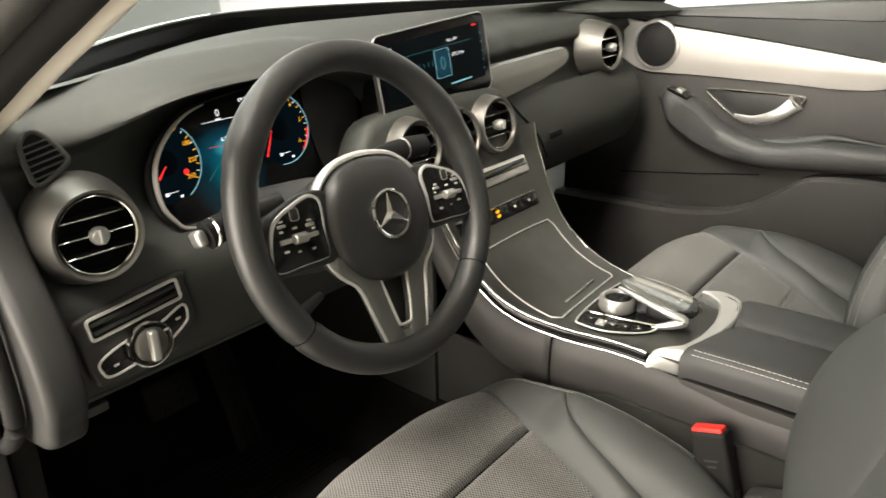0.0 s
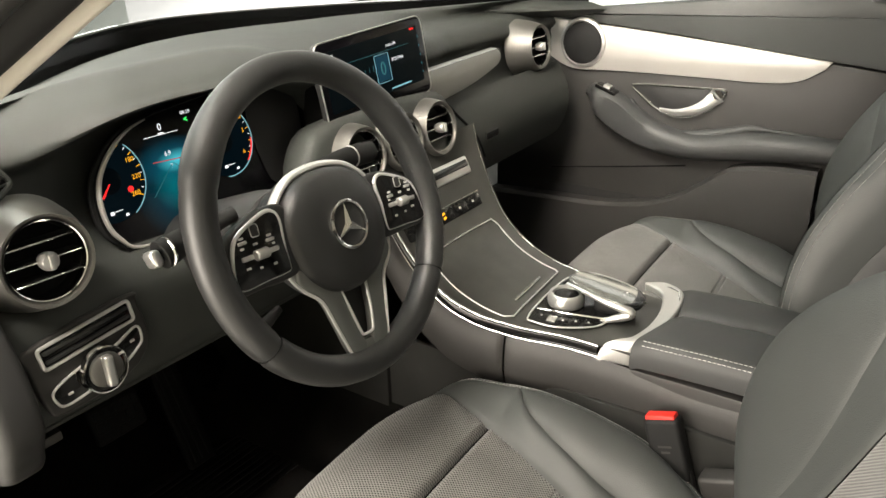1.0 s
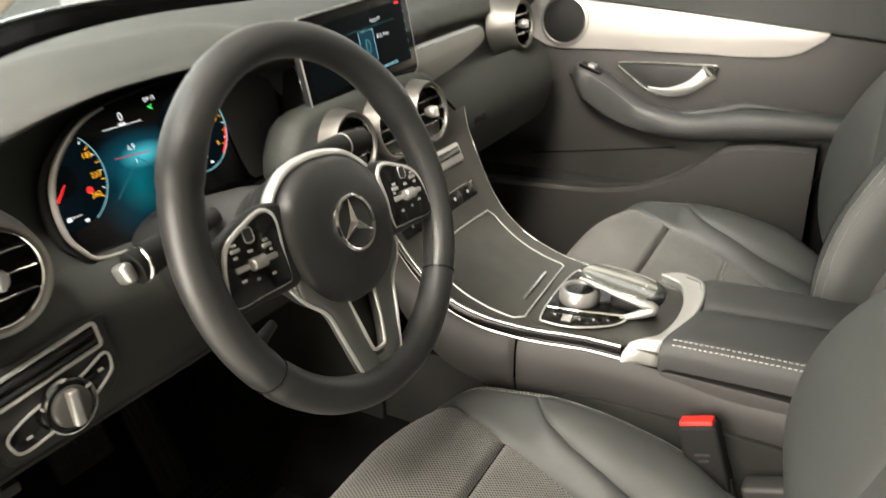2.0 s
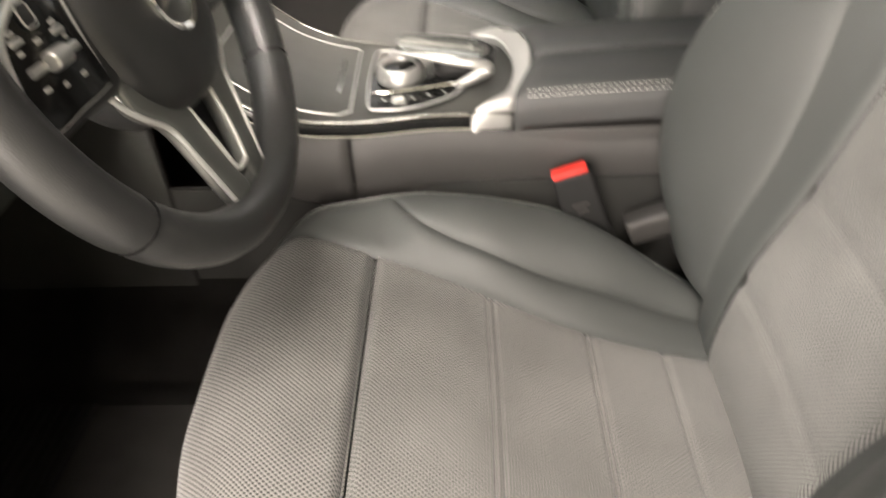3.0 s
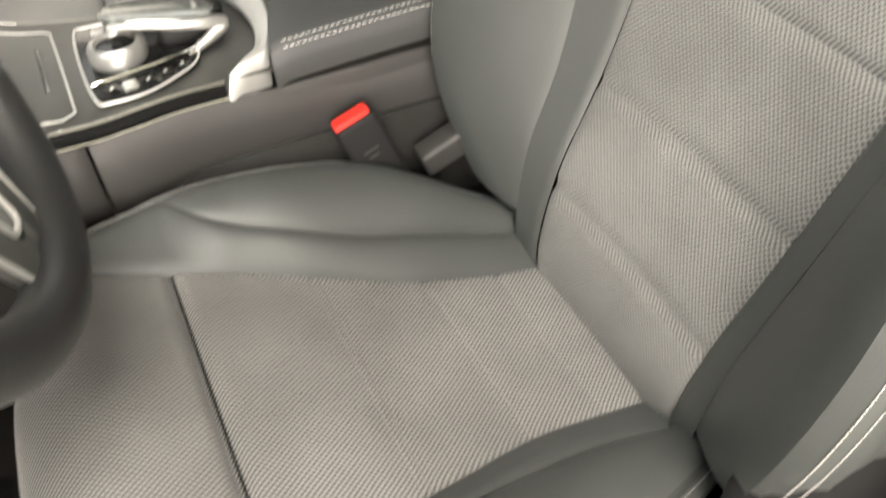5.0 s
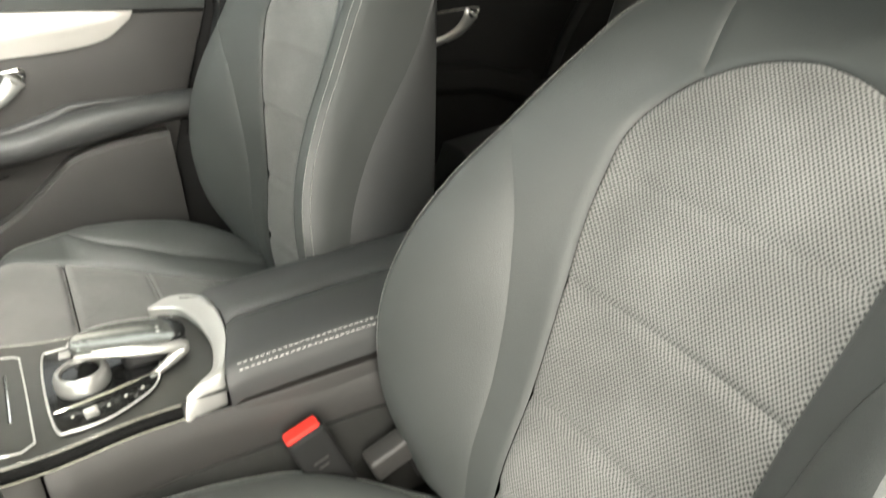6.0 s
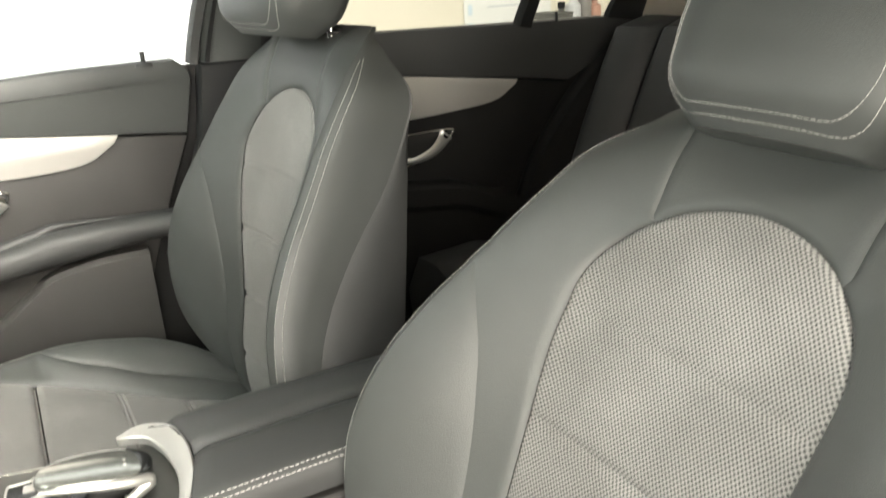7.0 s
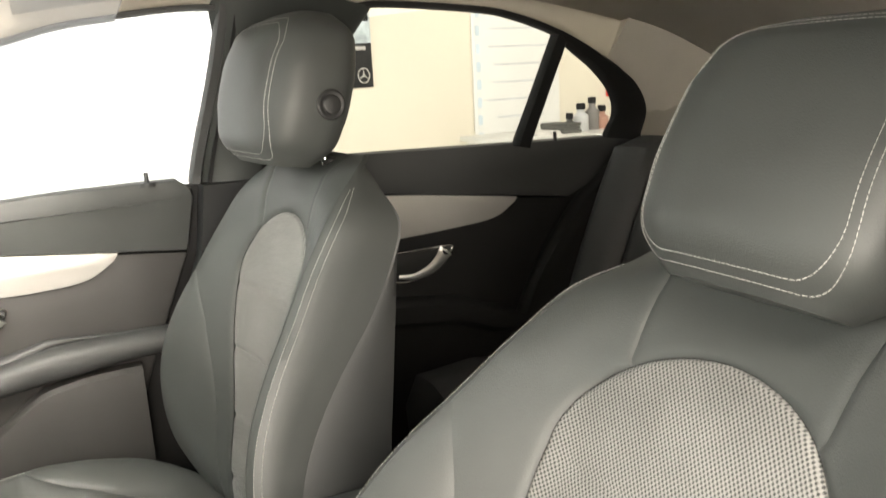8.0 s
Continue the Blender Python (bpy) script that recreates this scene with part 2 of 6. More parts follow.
def panel(S, a, b, v0, v1, nu, nv, puff=0.0, sink=0.005, reach=0.012, dents=(), sink_v=(True, True), out=1, sink_end=None, ease=1.0, rims=(True, True)):
    """A padded strip of the surface S(u, v) between the curves a(v) and b(v): its rims sink into the seams."""
    rows, uvs = [], []
    h = 1e-4
    for j in range(nv + 1):
        v = v0 + (v1 - v0) * (1 - (1 - j / nv) ** ease)
        ua, ub = a(v), b(v)
        row, uv = [], []
        for i in range(nu + 1):
            s = 0.5 - 0.5 * math.cos(math.pi * i / nu)
            u = ua + (ub - ua) * s
            p = S(u, v)
            n = (S(u + h, v) - p).cross(S(u, v + h) - p)
            n = n.normalized() * out if n.length > 0 else Vector((0, 0, 1))
            rim = min(s if rims[0] else 1.0, 1 - s if rims[1] else 1.0) * abs(ub - ua)
            end = min(v - v0 if sink_v[0] else 1.0, v1 - v if sink_v[1] else 1.0)
            d = puff * min(1.0, abs(ub - ua) / 0.08) ** 1.5 * (1 - (2 * s - 1) ** 2) - min(1.0, abs(ub - ua) / 0.02) * max(sink * max(0.0, 1 - rim / reach) ** 2, (sink_end or sink) * max(0.0, 1 - end / reach) ** 2)
            for at, deep, wide in dents:
                d -= deep * math.exp(-(((v - at) / wide) ** 2))
            row.append(p + n * d)
            uv.append((u, v))
        rows.append(row)
        uvs.append(uv)
    return grid_mesh(rows, uvs=uvs)


def stitches(points, length=0.0036, gap=0.0016, r=0.00042, bm=None):
    """Short raised threads along a line."""
    bm = bm or bmesh.new()
    pts = [Vector(p) for p in points]
    run, step = 0.0, length + gap
    seg = [(pts[i + 1] - pts[i]).length for i in range(len(pts) - 1)]
    total = sum(seg)

    def at(d):
        for i, s in enumerate(seg):
            if d <= s:
                return pts[i].lerp(pts[i + 1], d / s if s else 0)
            d -= s
        return pts[-1]

    while run + length < total:
        p, q = at(run), at(run + length)
        d = (q - p).normalized()
        side = d.orthogonal().normalized()
        other = d.cross(side)
        ring = []
        for c in (p, q):
            ring.append([bm.verts.new(c + (side * math.cos(k * 2.094) + other * math.sin(k * 2.094)) * r) for k in range(3)])
        for k in range(3):
            bm.faces.new((ring[0][k], ring[0][(k + 1) % 3], ring[1][(k + 1) % 3], ring[1][k]))
        bm.faces.new(ring[0][::-1])
        bm.faces.new(ring[1])
        run += step
    return bm


# ---- seats ----
CUSHION_LINE = smooth_line([(-0.030, -0.024), (0.0, -0.010), (0.05, 0.004), (0.13, 0.030), (0.20, 0.053), (0.26, 0.075), (0.31, 0.0935), (0.359, 0.110), (0.40, 0.121),
                            (0.435, 0.1265), (0.463, 0.120), (0.487, 0.102), (0.500, 0.072), (0.502, 0.035), (0.492, -0.02)], 6)
_lens = [0.0]
for _p, _q in zip(CUSHION_LINE, CUSHION_LINE[1:]):
    _lens.append(_lens[-1] + math.dist(_p, _q))
CUSHION_AT = curve_of([(s, p) for s, p in zip(_lens, CUSHION_LINE)])
CUSHION_END = _lens[-1]


def cushion_v(y):
    """How far along the cushion's middle line a place y lies, on its upper side."""
    k = min(range(len(CUSHION_LINE) - 26), key=lambda i: abs(CUSHION_LINE[i][0] - y))
    return _lens[k]


def along(*knots):
    """A curve over the cushion's length from (y, value) knots, then values for its nose."""
    return curve_of([(cushion_v(y) if y < 0.45 else CUSHION_END * (y - 0.45) + cushion_v(0.435) * (1.45 - y), value) for y, value in knots])


SEAM_V = cushion_v(0.354)
BOLSTER_END = cushion_v(0.347)
# knots past 0.45 run over the nose: 1.45 is the lower front edge
CUSHION_HALF = along((-0.03, 0.098), (0.05, 0.098), (0.13, 0.103), (0.21, 0.122), (0.28, 0.140), (0.354, 0.159), (0.40, 0.170), (0.435, 0.178), (0.85, 0.172), (1.45, 0.150))
CUSHION_SEAM = along((-0.03, 0.138), (0.05, 0.141), (0.14, 0.147), (0.22, 0.160), (0.28, 0.178), (0.317, 0.202), (0.347, 0.240))
CUSHION_EDGE = along((-0.03, 0.165), (0.025, 0.186), (0.085, 0.213), (0.142, 0.232), (0.21, 0.240), (0.27, 0.242), (0.32, 0.240), (0.375, 0.230), (0.435, 0.219), (0.85, 0.206), (1.45, 0.185))
CUSHION_RISE = along((-0.03, 0.028), (0.025, 0.040), (0.085, 0.060), (0.142, 0.066), (0.21, 0.060), (0.27, 0.048), (0.32, 0.035), (0.375, 0.018), (0.435, 0.004), (0.85, 0.0), (1.45, 0.0))


def cushion_surface(u, v):
    y, z = CUSHION_AT(v)
    au = abs(u)
    half, edge = CUSHION_HALF(v), CUSHION_EDGE(v)
    seam = min(CUSHION_SEAM(v), edge)
    swell = CUSHION_RISE(v)
    share = 0.40 + 0.25 * smoothstep(0.15, 0.27, y) + 0.35 * smoothstep(0.26, 0.345, y)
    low = smoothstep(half - 0.010, seam, au) * share
    high = (1 - share) * (1 - (1 - min(1.0, max(0.0, (au - seam) / max(0.012, edge - seam)))) ** 1.7)
    nose = smoothstep(0.40, 0.49, y)
    hollow = -0.007 * (1 - (min(au, half) / half) ** 2) * smoothstep(0.33, 0.15, y)
    crown = 0.004 * (1 - (min(au, half) / half) ** 2) * smoothstep(0.345, 0.40, y)
    drop = -0.006 * max(0.0, (au - edge + 0.020) / 0.020) ** 2 - 0.012 * nose * smoothstep(0.12, 0.22, au)
    return Vector((u, y - nose * (0.020 * smoothstep(0.06, 0.21, au)), z + swell * (low + high) + hollow + crown + drop))


BACK_DEPTH = curve_of([(-0.03, 0.0), (0, 0.015), (0.09, 0.034), (0.19, 0.031), (0.306, 0.030), (0.41, 0.021), (0.514, 0.008), (0.58, -0.004), (0.615, -0.022), (0.635, -0.05)])
BACK_EDGE = curve_of([(-0.03, (0.165, 0.010)), (0.0, (0.175, 0.022)), (0.04, (0.200, 0.055)), (0.12, (0.230, 0.115)), (0.20, (0.240, 0.142)), (0.28, (0.233, 0.144)),
                      (0.36, (0.222, 0.120)), (0.42, (0.211, 0.090)), (0.50, (0.196, 0.050)), (0.56, (0.184, 0.013)), (0.60, (0.162, -0.022)), (0.62, (0.150, -0.040)), (0.635, (0.124, -0.062))])
INSERT_LOW = curve_of([(0, 0.108), (0.1, 0.112), (0.3, 0.122), (0.38, 0.130), (0.43, 0.132)])


def INSERT_HALF(v):
    """Half width of the back's fabric panel: nearly straight sides under a round arch."""
    return INSERT_LOW(v) if v < 0.43 else max(0.001, 0.132 * math.sqrt(max(0.0, 1 - ((v - 0.43) / 0.110) ** 2)))


BOLSTER_SEAM = curve_of([(-0.03, 0.140), (0, 0.140), (0.1, 0.143), (0.2, 0.148), (0.3, 0.161), (0.36, 0.178), (0.40, 0.198), (0.42, 0.2105)])
SIDE_SEAM = curve_of([(-0.03, 0.24), (0.1, 0.27), (0.25, 0.34), (0.36, 0.50), (0.46, 0.76), (0.55, 0.95), (0.635, 0.97)])


def back_edge(v, firm):
    """Half width of the back and how far its bolster stands forward; firm scales the bolster."""
    edge, out = BACK_EDGE(v)
    d = BACK_DEPTH(v)
    return edge, d + (out - d) * (firm if out > d else 1.0)


def back_surface(u, v, firm=1.0):
    """Across, up the back, and out of it (the seat back's own axes)."""
    edge, out = back_edge(v, firm)
    d = BACK_DEPTH(v)
    half = 0.105
    au = abs(u)
    t = max(0.0, (au - half) / max(0.02, edge - half))
    rise = (out - d) * (t * t * (3 - 2 * t) * 0.45 + t ** 1.3 * 0.55 if t < 1 else 1)
    hollow = -0.010 * (1 - min(1, au / half) ** 2)
    return Vector((u, d + rise + hollow, v))


def seat(name, label, cx, y, z, recline, group, head, firm=1.0, skew=0.0, yaw=0.0, size=1.075):
    base = thing(name, label, "car seat", pose(cx, y, z), group)
    # cushion, in the seat's axes: origin at the bite between cushion and back
    tip = pose(0.0066 * skew, 0, 0, 0, 0, skew)

    def S(u, v):
        return tip @ cushion_surface(u, v)

    v_front = CUSHION_END
    half = CUSHION_HALF
    v_welt = cushion_v(0.045)
    rib = [(cushion_v(yy) + d, 0.0034, 0.0018) for yy in (0.131, 0.235) for d in (-0.0035, 0.0035)]
    part("seat_insert", panel(S, lambda v: -half(v), half, 0.0, SEAM_V, 26, 150, 0.003,
                              sink=0.006, sink_end=0.014, dents=[(v_welt, 0.004, 0.0035)] + rib, sink_v=(False, True)), CLOTH, base, "grey woven fabric centre panel")
    part("thigh_insert", panel(S, lambda v: -half(v), half, SEAM_V, v_front, 26, 70, 0.003, sink=0.006, sink_end=0.014, sink_v=(True, False)), CLOTH, base, "grey woven fabric front panel")
    for s in (1, -1):
        part("cushion_border", panel(S, lambda v: s * (half(v) - 0.003), lambda v: s * (CUSHION_SEAM(v) if v < BOLSTER_END else CUSHION_EDGE(v)), 0.0, v_front, 14, 120, 0.003, sink=0.006, reach=0.012, rims=(True, False), sink_v=(False, False)), LEATHER, base)
        part("cushion_bolster", panel(S, lambda v: s * (CUSHION_SEAM(v) - 0.002), lambda v: s * CUSHION_EDGE(v), 0.0, BOLSTER_END + 0.004, 18, 110, 0.012, sink=0.006, reach=0.009, sink_v=(False, False), rims=(True, False)), LEATHER, base)
        rows = []
        for j in range(81):
            v = v_front * j / 80
            p = S(s * CUSHION_EDGE(v), v)
            q = CUSHION_AT(v)[0]
            deep = 0.014 + 0.058 * smoothstep(0.02, 0.25, q)
            rows.append([p + Vector((-s * 0.010, 0, -0.014)), p + Vector((-s * 0.0012, 0, -0.0008)), p + Vector((s * 0.003, 0, -0.0026)), p + Vector((s * 0.006, 0, -0.0012)), p + Vector((s * 0.011, 0, -0.004)), p + Vector((s * 0.016, 0, -0.25 * deep)), p + Vector((s * 0.018, 0, -0.6 * deep)),
                         p + Vector((s * 0.014, 0, -0.95 * deep)), p + Vector((s * 0.004, 0, -deep - 0.004)), p + Vector((-s * 0.03, 0, -deep - 0.006))])
        part("cushion_side", grid_mesh(rows), LEATHER, base)
        thread = stitches([S(s * (CUSHION_EDGE(v_front * j / 80) - 0.0030), v_front * j / 80) + Vector((0, 0, 0.0012)) for j in range(6, 66)], 0.0036, 0.0014, 0.00036)
        stitches([S(s * CUSHION_EDGE(v_front * j / 80), v_front * j / 80) + Vector((s * 0.0085, 0, -0.0020)) for j in range(6, 70)], 0.0036, 0.0014, 0.00036, bm=thread)
        part("stitching", thread, THREAD, base, "white stitching")
        part("side_cover", box(0.03, 0.36, 0.11, pose(s * 0.232, 0.300, -0.024, -7), 0.014, 4), SILL, base, "grey plastic seat side cover")
        part("frame_side", box(0.03, 0.46, 0.12, pose(s * 0.200, 0.20, -0.09), 0.010), PLASTIC, base)
        part("seat_rail", box(0.04, 0.56, 0.03, pose(s * 0.19, 0.16, -0.155), 0.006), PLASTIC, base)
    part("seat_pan", box(0.36, 0.40, 0.10, pose(0, 0.21, -0.09, 0), 0.02), PLASTIC, base)
    # dark tube along the cross seam, paints the shade of its crease
    part("seam_crease_shade", tube([S(half(SEAM_V) * (k / 20 - 1), SEAM_V) - Vector((0, 0, 0.0090 - 0.003 * (1 - (k / 20 - 1) ** 2))) for k in range(41)], 0.0012, 8), MATTE, base, "dark tube shading the seam crease")
    # back
    turn = pose(0, -0.005, -0.008, recline, 0, yaw) @ Matrix.Scale(size, 4)

    def B(u, v):
        return turn @ back_surface(u, v, firm)

    arch_top = 0.540
    v_join = 0.512
    top = 0.635
    yoke = curve_of([(v_join - 0.02, 0.094), (v_join, 0.095), (top, 0.104)])
    rows_dents = [(v + d, 0.0036, 0.0018) for v in (0.088, 0.19, 0.303, 0.41) for d in (-0.0035, 0.0035)]
    part("back_insert", panel(B, lambda v: -INSERT_HALF(v), INSERT_HALF, -0.03, arch_top, 26, 130, 0.003, ease=1.7, dents=rows_dents, sink_v=(True, False), out=-1), CLOTH, base, "grey woven fabric back panel")

    def arch(u):
        lo, hi = 0.46, arch_top
        for _ in range(30):
            mid = (lo + hi) / 2
            lo, hi = (mid, hi) if INSERT_HALF(mid) > abs(u) else (lo, mid)
        return lo

    def Y(u, w):
        """Yoke over the arch: w runs from the arch to the top."""
        va = arch(min(abs(u), 0.095))
        return B(u * (1 + 0.09 * w), va + (top - va) * w)

    rows = []
    for j in range(25):
        w = j / 24
        row = []
        for i in range(33):
            u = -0.0955 + 0.191 * i / 32
            p = Y(u, w)
            n = turn.to_3x3() @ Vector((0, 1, 0))
            near = min(0.0955 - abs(u), (top - arch(abs(u))) * w)
            row.append(p - n * 0.003 * max(0, 1 - near / 0.008) ** 2)
        rows.append(row)
    part("back_yoke", grid_mesh(rows), LEATHER, base)
    for s in (1, -1):
        def inner(v):
            return s * (INSERT_HALF(v) if v < v_join else yoke(v))

        def outer(v):
            return s * (BOLSTER_SEAM(v) if v < 0.42 else back_edge(v, firm)[0])

        part("back_wing", panel(B, inner, outer, -0.02, top, 14, 110, 0.003, sink=0.003, reach=0.008, sink_v=(True, False), out=-1, rims=(True, False)), LEATHER, base)
        part("back_bolster", panel(B, lambda v: s * (BOLSTER_SEAM(v) - 0.004), lambda v: s * BACK_EDGE(v)[0], 0.035, 0.418, 14, 80, 0.005, sink=0.003, reach=0.010, sink_v=(True, False), out=-1, rims=(True, False)), LEATHER, base)
        side, rear, thread = [], [], []
        for j in range(81):
            v = -0.02 + (top + 0.02) * j / 80
            e, out = back_edge(v, firm)
            side_end = SIDE_SEAM(v)
            back = -0.085 + 0.028 * smoothstep(top - 0.10, top, v)
            k = smoothstep(top, top - 0.08, v)
            pts = [(e - 0.008, out - 0.010), (e - 0.001, out - 0.0006), (e + 0.005 * k, out - 0.003), (e + 0.012 * k, out - 0.006), (e + 0.020 * k, out - 0.022 * k - 0.002), (e + 0.019 * k, out - (out - back) * side_end * 0.6), (e + 0.017 * k, out - (out - back) * side_end)]
            drop = 0.010 * smoothstep(top - 0.09, top, v)
            side.append([turn @ Vector((s * x, d, max(v, 0.04 + 0.022 * i) - drop * (min(4, max(0, i - 1)) / 4) ** 1.4)) for i, (x, d) in enumerate(pts)])
            pts = [(e + 0.013 * k, out - (out - back) * side_end + 0.004), (e + 0.0165 * k, out - (out - back) * side_end - 0.004), (e + 0.014 * k, out - (out - back) * (0.5 + 0.5 * side_end)), (e + 0.004, back + 0.02 * (1 - side_end)), (e - 0.02, back), (0.05, back - 0.012 * k), (0, back - 0.012 * k)]
            fall = 0.012 * smoothstep(top - 0.09, top, v)
            rear.append([turn @ Vector((s * x, d, max(v, 0.14 + 0.010 * i) - max(fall * min(1.0, 0.85 + i / 10), 0.0))) for i, (x, d) in enumerate(pts)])
            thread.append((turn @ Vector((s * (e + 0.013 * k), out - 0.0055, v)), turn @ Vector((s * (e + 0.0165 * k), out - 0.0125 * k - 0.002, v))))
        part("back_side", grid_mesh(side), LEATHER, base)
        part("back_shell", grid_mesh(rear), LEATHER_DARK, base)
        bm = stitches([t[0] for t in thread[9:76]])
        stitches([t[1] for t in thread[11:76]], bm=bm)
        part("stitching", bm, THREAD, base, "white stitching")
    # headrest
    lift = turn @ pose(0, head[0], head[1]) @ Matrix.Diagonal((head[2], 1, head[3], 1))
    for s in (1, -1):
        part("headrest_post", tube([turn @ Vector((s * 0.055, -0.046 + 0.2 * (v - 0.56), v)) for v in (0.56, 0.60, 0.64, 0.67)], 0.006, 12), CHROME, base, "chrome headrest post")
        part("post_collar", lathe([(0.0, 0), (0.017, 0), (0.017, 0.006), (0.012, 0.010), (0.0, 0.010)], 20, turn @ pose(s * 0.055, -0.046, 0.618)), PLASTIC, base)
    H = curve_of([(0.0, (0.085, 0.034, 0.000)), (0.02, (0.112, 0.056, 0.000)), (0.06, (0.130, 0.068, -0.004)), (0.11, (0.134, 0.071, -0.010)), (0.155, (0.130, 0.066, -0.016)), (0.188, (0.114, 0.052, -0.022)), (0.205, (0.084, 0.028, -0.026))])
    rings = []
    for j in range(25):
        h = 0.205 * (0.5 - 0.5 * math.cos(math.pi * j / 24))
        w, d, off = H(h)
        ring = []
        for k in range(48):
            a = 2 * math.pi * k / 48
            c, sn = math.cos(a), math.sin(a)
            ring.append(lift @ Vector((w * math.copysign(abs(c) ** 0.62, c), off + d * math.copysign(abs(sn) ** 0.62, sn), h)))
        rings.append(ring)
    head = part("headrest", loft(rings), LEATHER, base)
    bm = bmesh.new()

    def skin(u, h):
        """A place on the headrest's front at u across and h up."""
        w, d, off = H(min(0.203, max(0.001, h)))
        c = max(-0.985, min(0.985, u / w))
        return lift @ Vector((w * c, off + (d + 0.0006) * (1 - abs(c) ** (2 / 0.62)) ** 0.31, h))

    for du in (0.0, 0.0065):
        hem = []
        for ux, hz in rounded(0.204 + 2 * du, 0.172 + 2 * du, 0.036, 8, 0.0, 0.100):
            hem.append((ux, hz))
        ring = [Vector((*p, 0)) for p in hem + hem[:1]]
        fine = [ring[i].lerp(ring[i + 1], k / 12) for i in range(len(ring) - 1) for k in range(12)]
        stitches([skin(p.x, p.y) for p in fine], 0.0036, 0.0014, 0.00036, bm=bm)
    part("stitching", bm, THREAD, head, "white double stitching")
    for s in (-1, 1):
        w, d, off = H(0.085)
        m = lift @ pose(s * (w - 0.001), off - 0.018, 0.085) @ pose(0, 0, 0, 0, 90 * s, 0)
        part("release_button", lathe([(0, 0), (0.020, 0), (0.020, 0.003), (0.017, 0.005), (0.013, 0.004), (0.012, 0.006), (0.010, 0.007), (0, 0.007)], 28, m), PLASTIC, head, "round black release button")
    return base


driver_seat = seat("driver_seat", "black leather and grey fabric driver's seat with white stitching", -0.3645, -0.445, 0.174, 24.7, "front seats", (0.000, 0.594, 0.90, 1.11), 1.0, 2.6)
passenger_seat = seat("passenger_seat", "black leather and grey fabric front passenger seat, upright", 0.377, -0.447, 0.189, 8.7, "front seats", (0.024, 0.612, 1.05, 1.02), 0.80, 2.0, 4.5, 1.05)


# ---- steering wheel ----
WHEEL = pose(-0.385, 0.005, 0.630, 70.2, 0, 0)


def steering_wheel():
    base = thing("steering_wheel", "black leather steering wheel with silver spokes and switches", "steering wheel", WHEEL @ pose(0, 0, 0, 0, 0, -3.5))
    R, n, k = 0.1668, 144, 16
    rows = []
    for i in range(n):
        a = 2 * math.pi * i / n
        deg = math.degrees(a) % 360
        fat = 0.0170 + 0.0018 * (math.exp(-(((deg - 32) / 12) ** 2)) + math.exp(-(((deg - 148) / 12) ** 2)))
        for seam in (21.7, 158.3, 217.5, 322.5):
            fat -= 0.0014 * math.exp(-(((deg - seam) / 1.2) ** 2))
        ring = []
        for j in range(k):
            b = 2 * math.pi * j / k
            r = R + fat * math.cos(b)
            ring.append((r * math.cos(a), r * math.sin(a), fat * 1.08 * math.sin(b)))
        rows.append(ring)
    part("rim", grid_mesh(rows + [rows[0]], True), RIM_LEATHER, base, weld=0.0001)
    for a0, a1 in ((323, 381), (159, 217)):
        thread = stitches([((R - 0.0161) * math.cos(radians(a)), (R - 0.0161) * math.sin(radians(a)), 0.003 + 0.002 * (-1) ** i) for i, a in enumerate(range(a0, a1, 1))], 0.0026, 0.0008, 0.0008)
        part("rim_lacing", thread, PLASTIC, base, "black cross stitching")
    for seam in (21.7, 158.3, 217.5, 322.5):
        a, fat = radians(seam), 0.0161
        ring = [((R + fat * math.cos(b)) * math.cos(a), (R + fat * math.cos(b)) * math.sin(a), fat * 1.08 * math.sin(b)) for b in [2 * math.pi * j / 20 for j in range(21)]]
        part("rim_seam", tube(ring, 0.0008, 6, caps=False), MATTE, base, "dark leather seam")
    hub = smooth_loop([(0.0700, 0.020), (0.060, 0.043), (0.036, 0.060), (0, 0.0655), (-0.036, 0.060), (-0.060, 0.043), (-0.0700, 0.020), (-0.0705, -0.010), (-0.062, -0.036), (-0.042, -0.057), (-0.020, -0.066), (0, -0.068), (0.020, -0.066), (0.042, -0.057), (0.062, -0.036), (0.0705, -0.010)], 4)
    rings = []
    for f, z in ((0.93, -0.040), (1.0, -0.030), (1.0, -0.008), (0.985, 0.001), (0.94, 0.0085), (0.86, 0.0140), (0.65, 0.0195), (0.4, 0.0218), (0.12, 0.0225)):
        rings.append([(x * f * 1.05 + 0.001, y * f * 1.05 - 0.013, z) for x, y in hub])
    part("airbag_cover", loft(rings), RIM_LEATHER, base, "padded black airbag cover")
    crescent = smooth_line([(0.0755, -0.020), (0.0765, 0.012), (0.069, 0.038), (0.045, 0.058), (0.016, 0.0655), (-0.016, 0.0655), (-0.045, 0.058), (-0.069, 0.038), (-0.0765, 0.012), (-0.0755, -0.020)], 6)
    part("hub_trim", tube([(x * 1.03 + 0.001, y * 1.03 - 0.010, -0.006) for x, y in crescent], 0.0046, 10, flat=1.5), BRIGHT, base, "bright silver hub surround")
    at = pose(0.001, -0.0115, 0.0225)
    badge = part("emblem", lathe([(0.0, -0.003), (0.0265, -0.003), (0.0272, 0.0), (0.0255, 0.0022), (0.0238, 0.001), (0.0234, -0.001), (0, -0.001)], 40, at), GLOSS, base, "round chrome and black emblem")
    part("ring", lathe([(0.0236, 0.0), (0.0238, 0.0026), (0.0256, 0.0034), (0.0275, 0.002), (0.0276, -0.002)], 40, at), CHROME, badge)
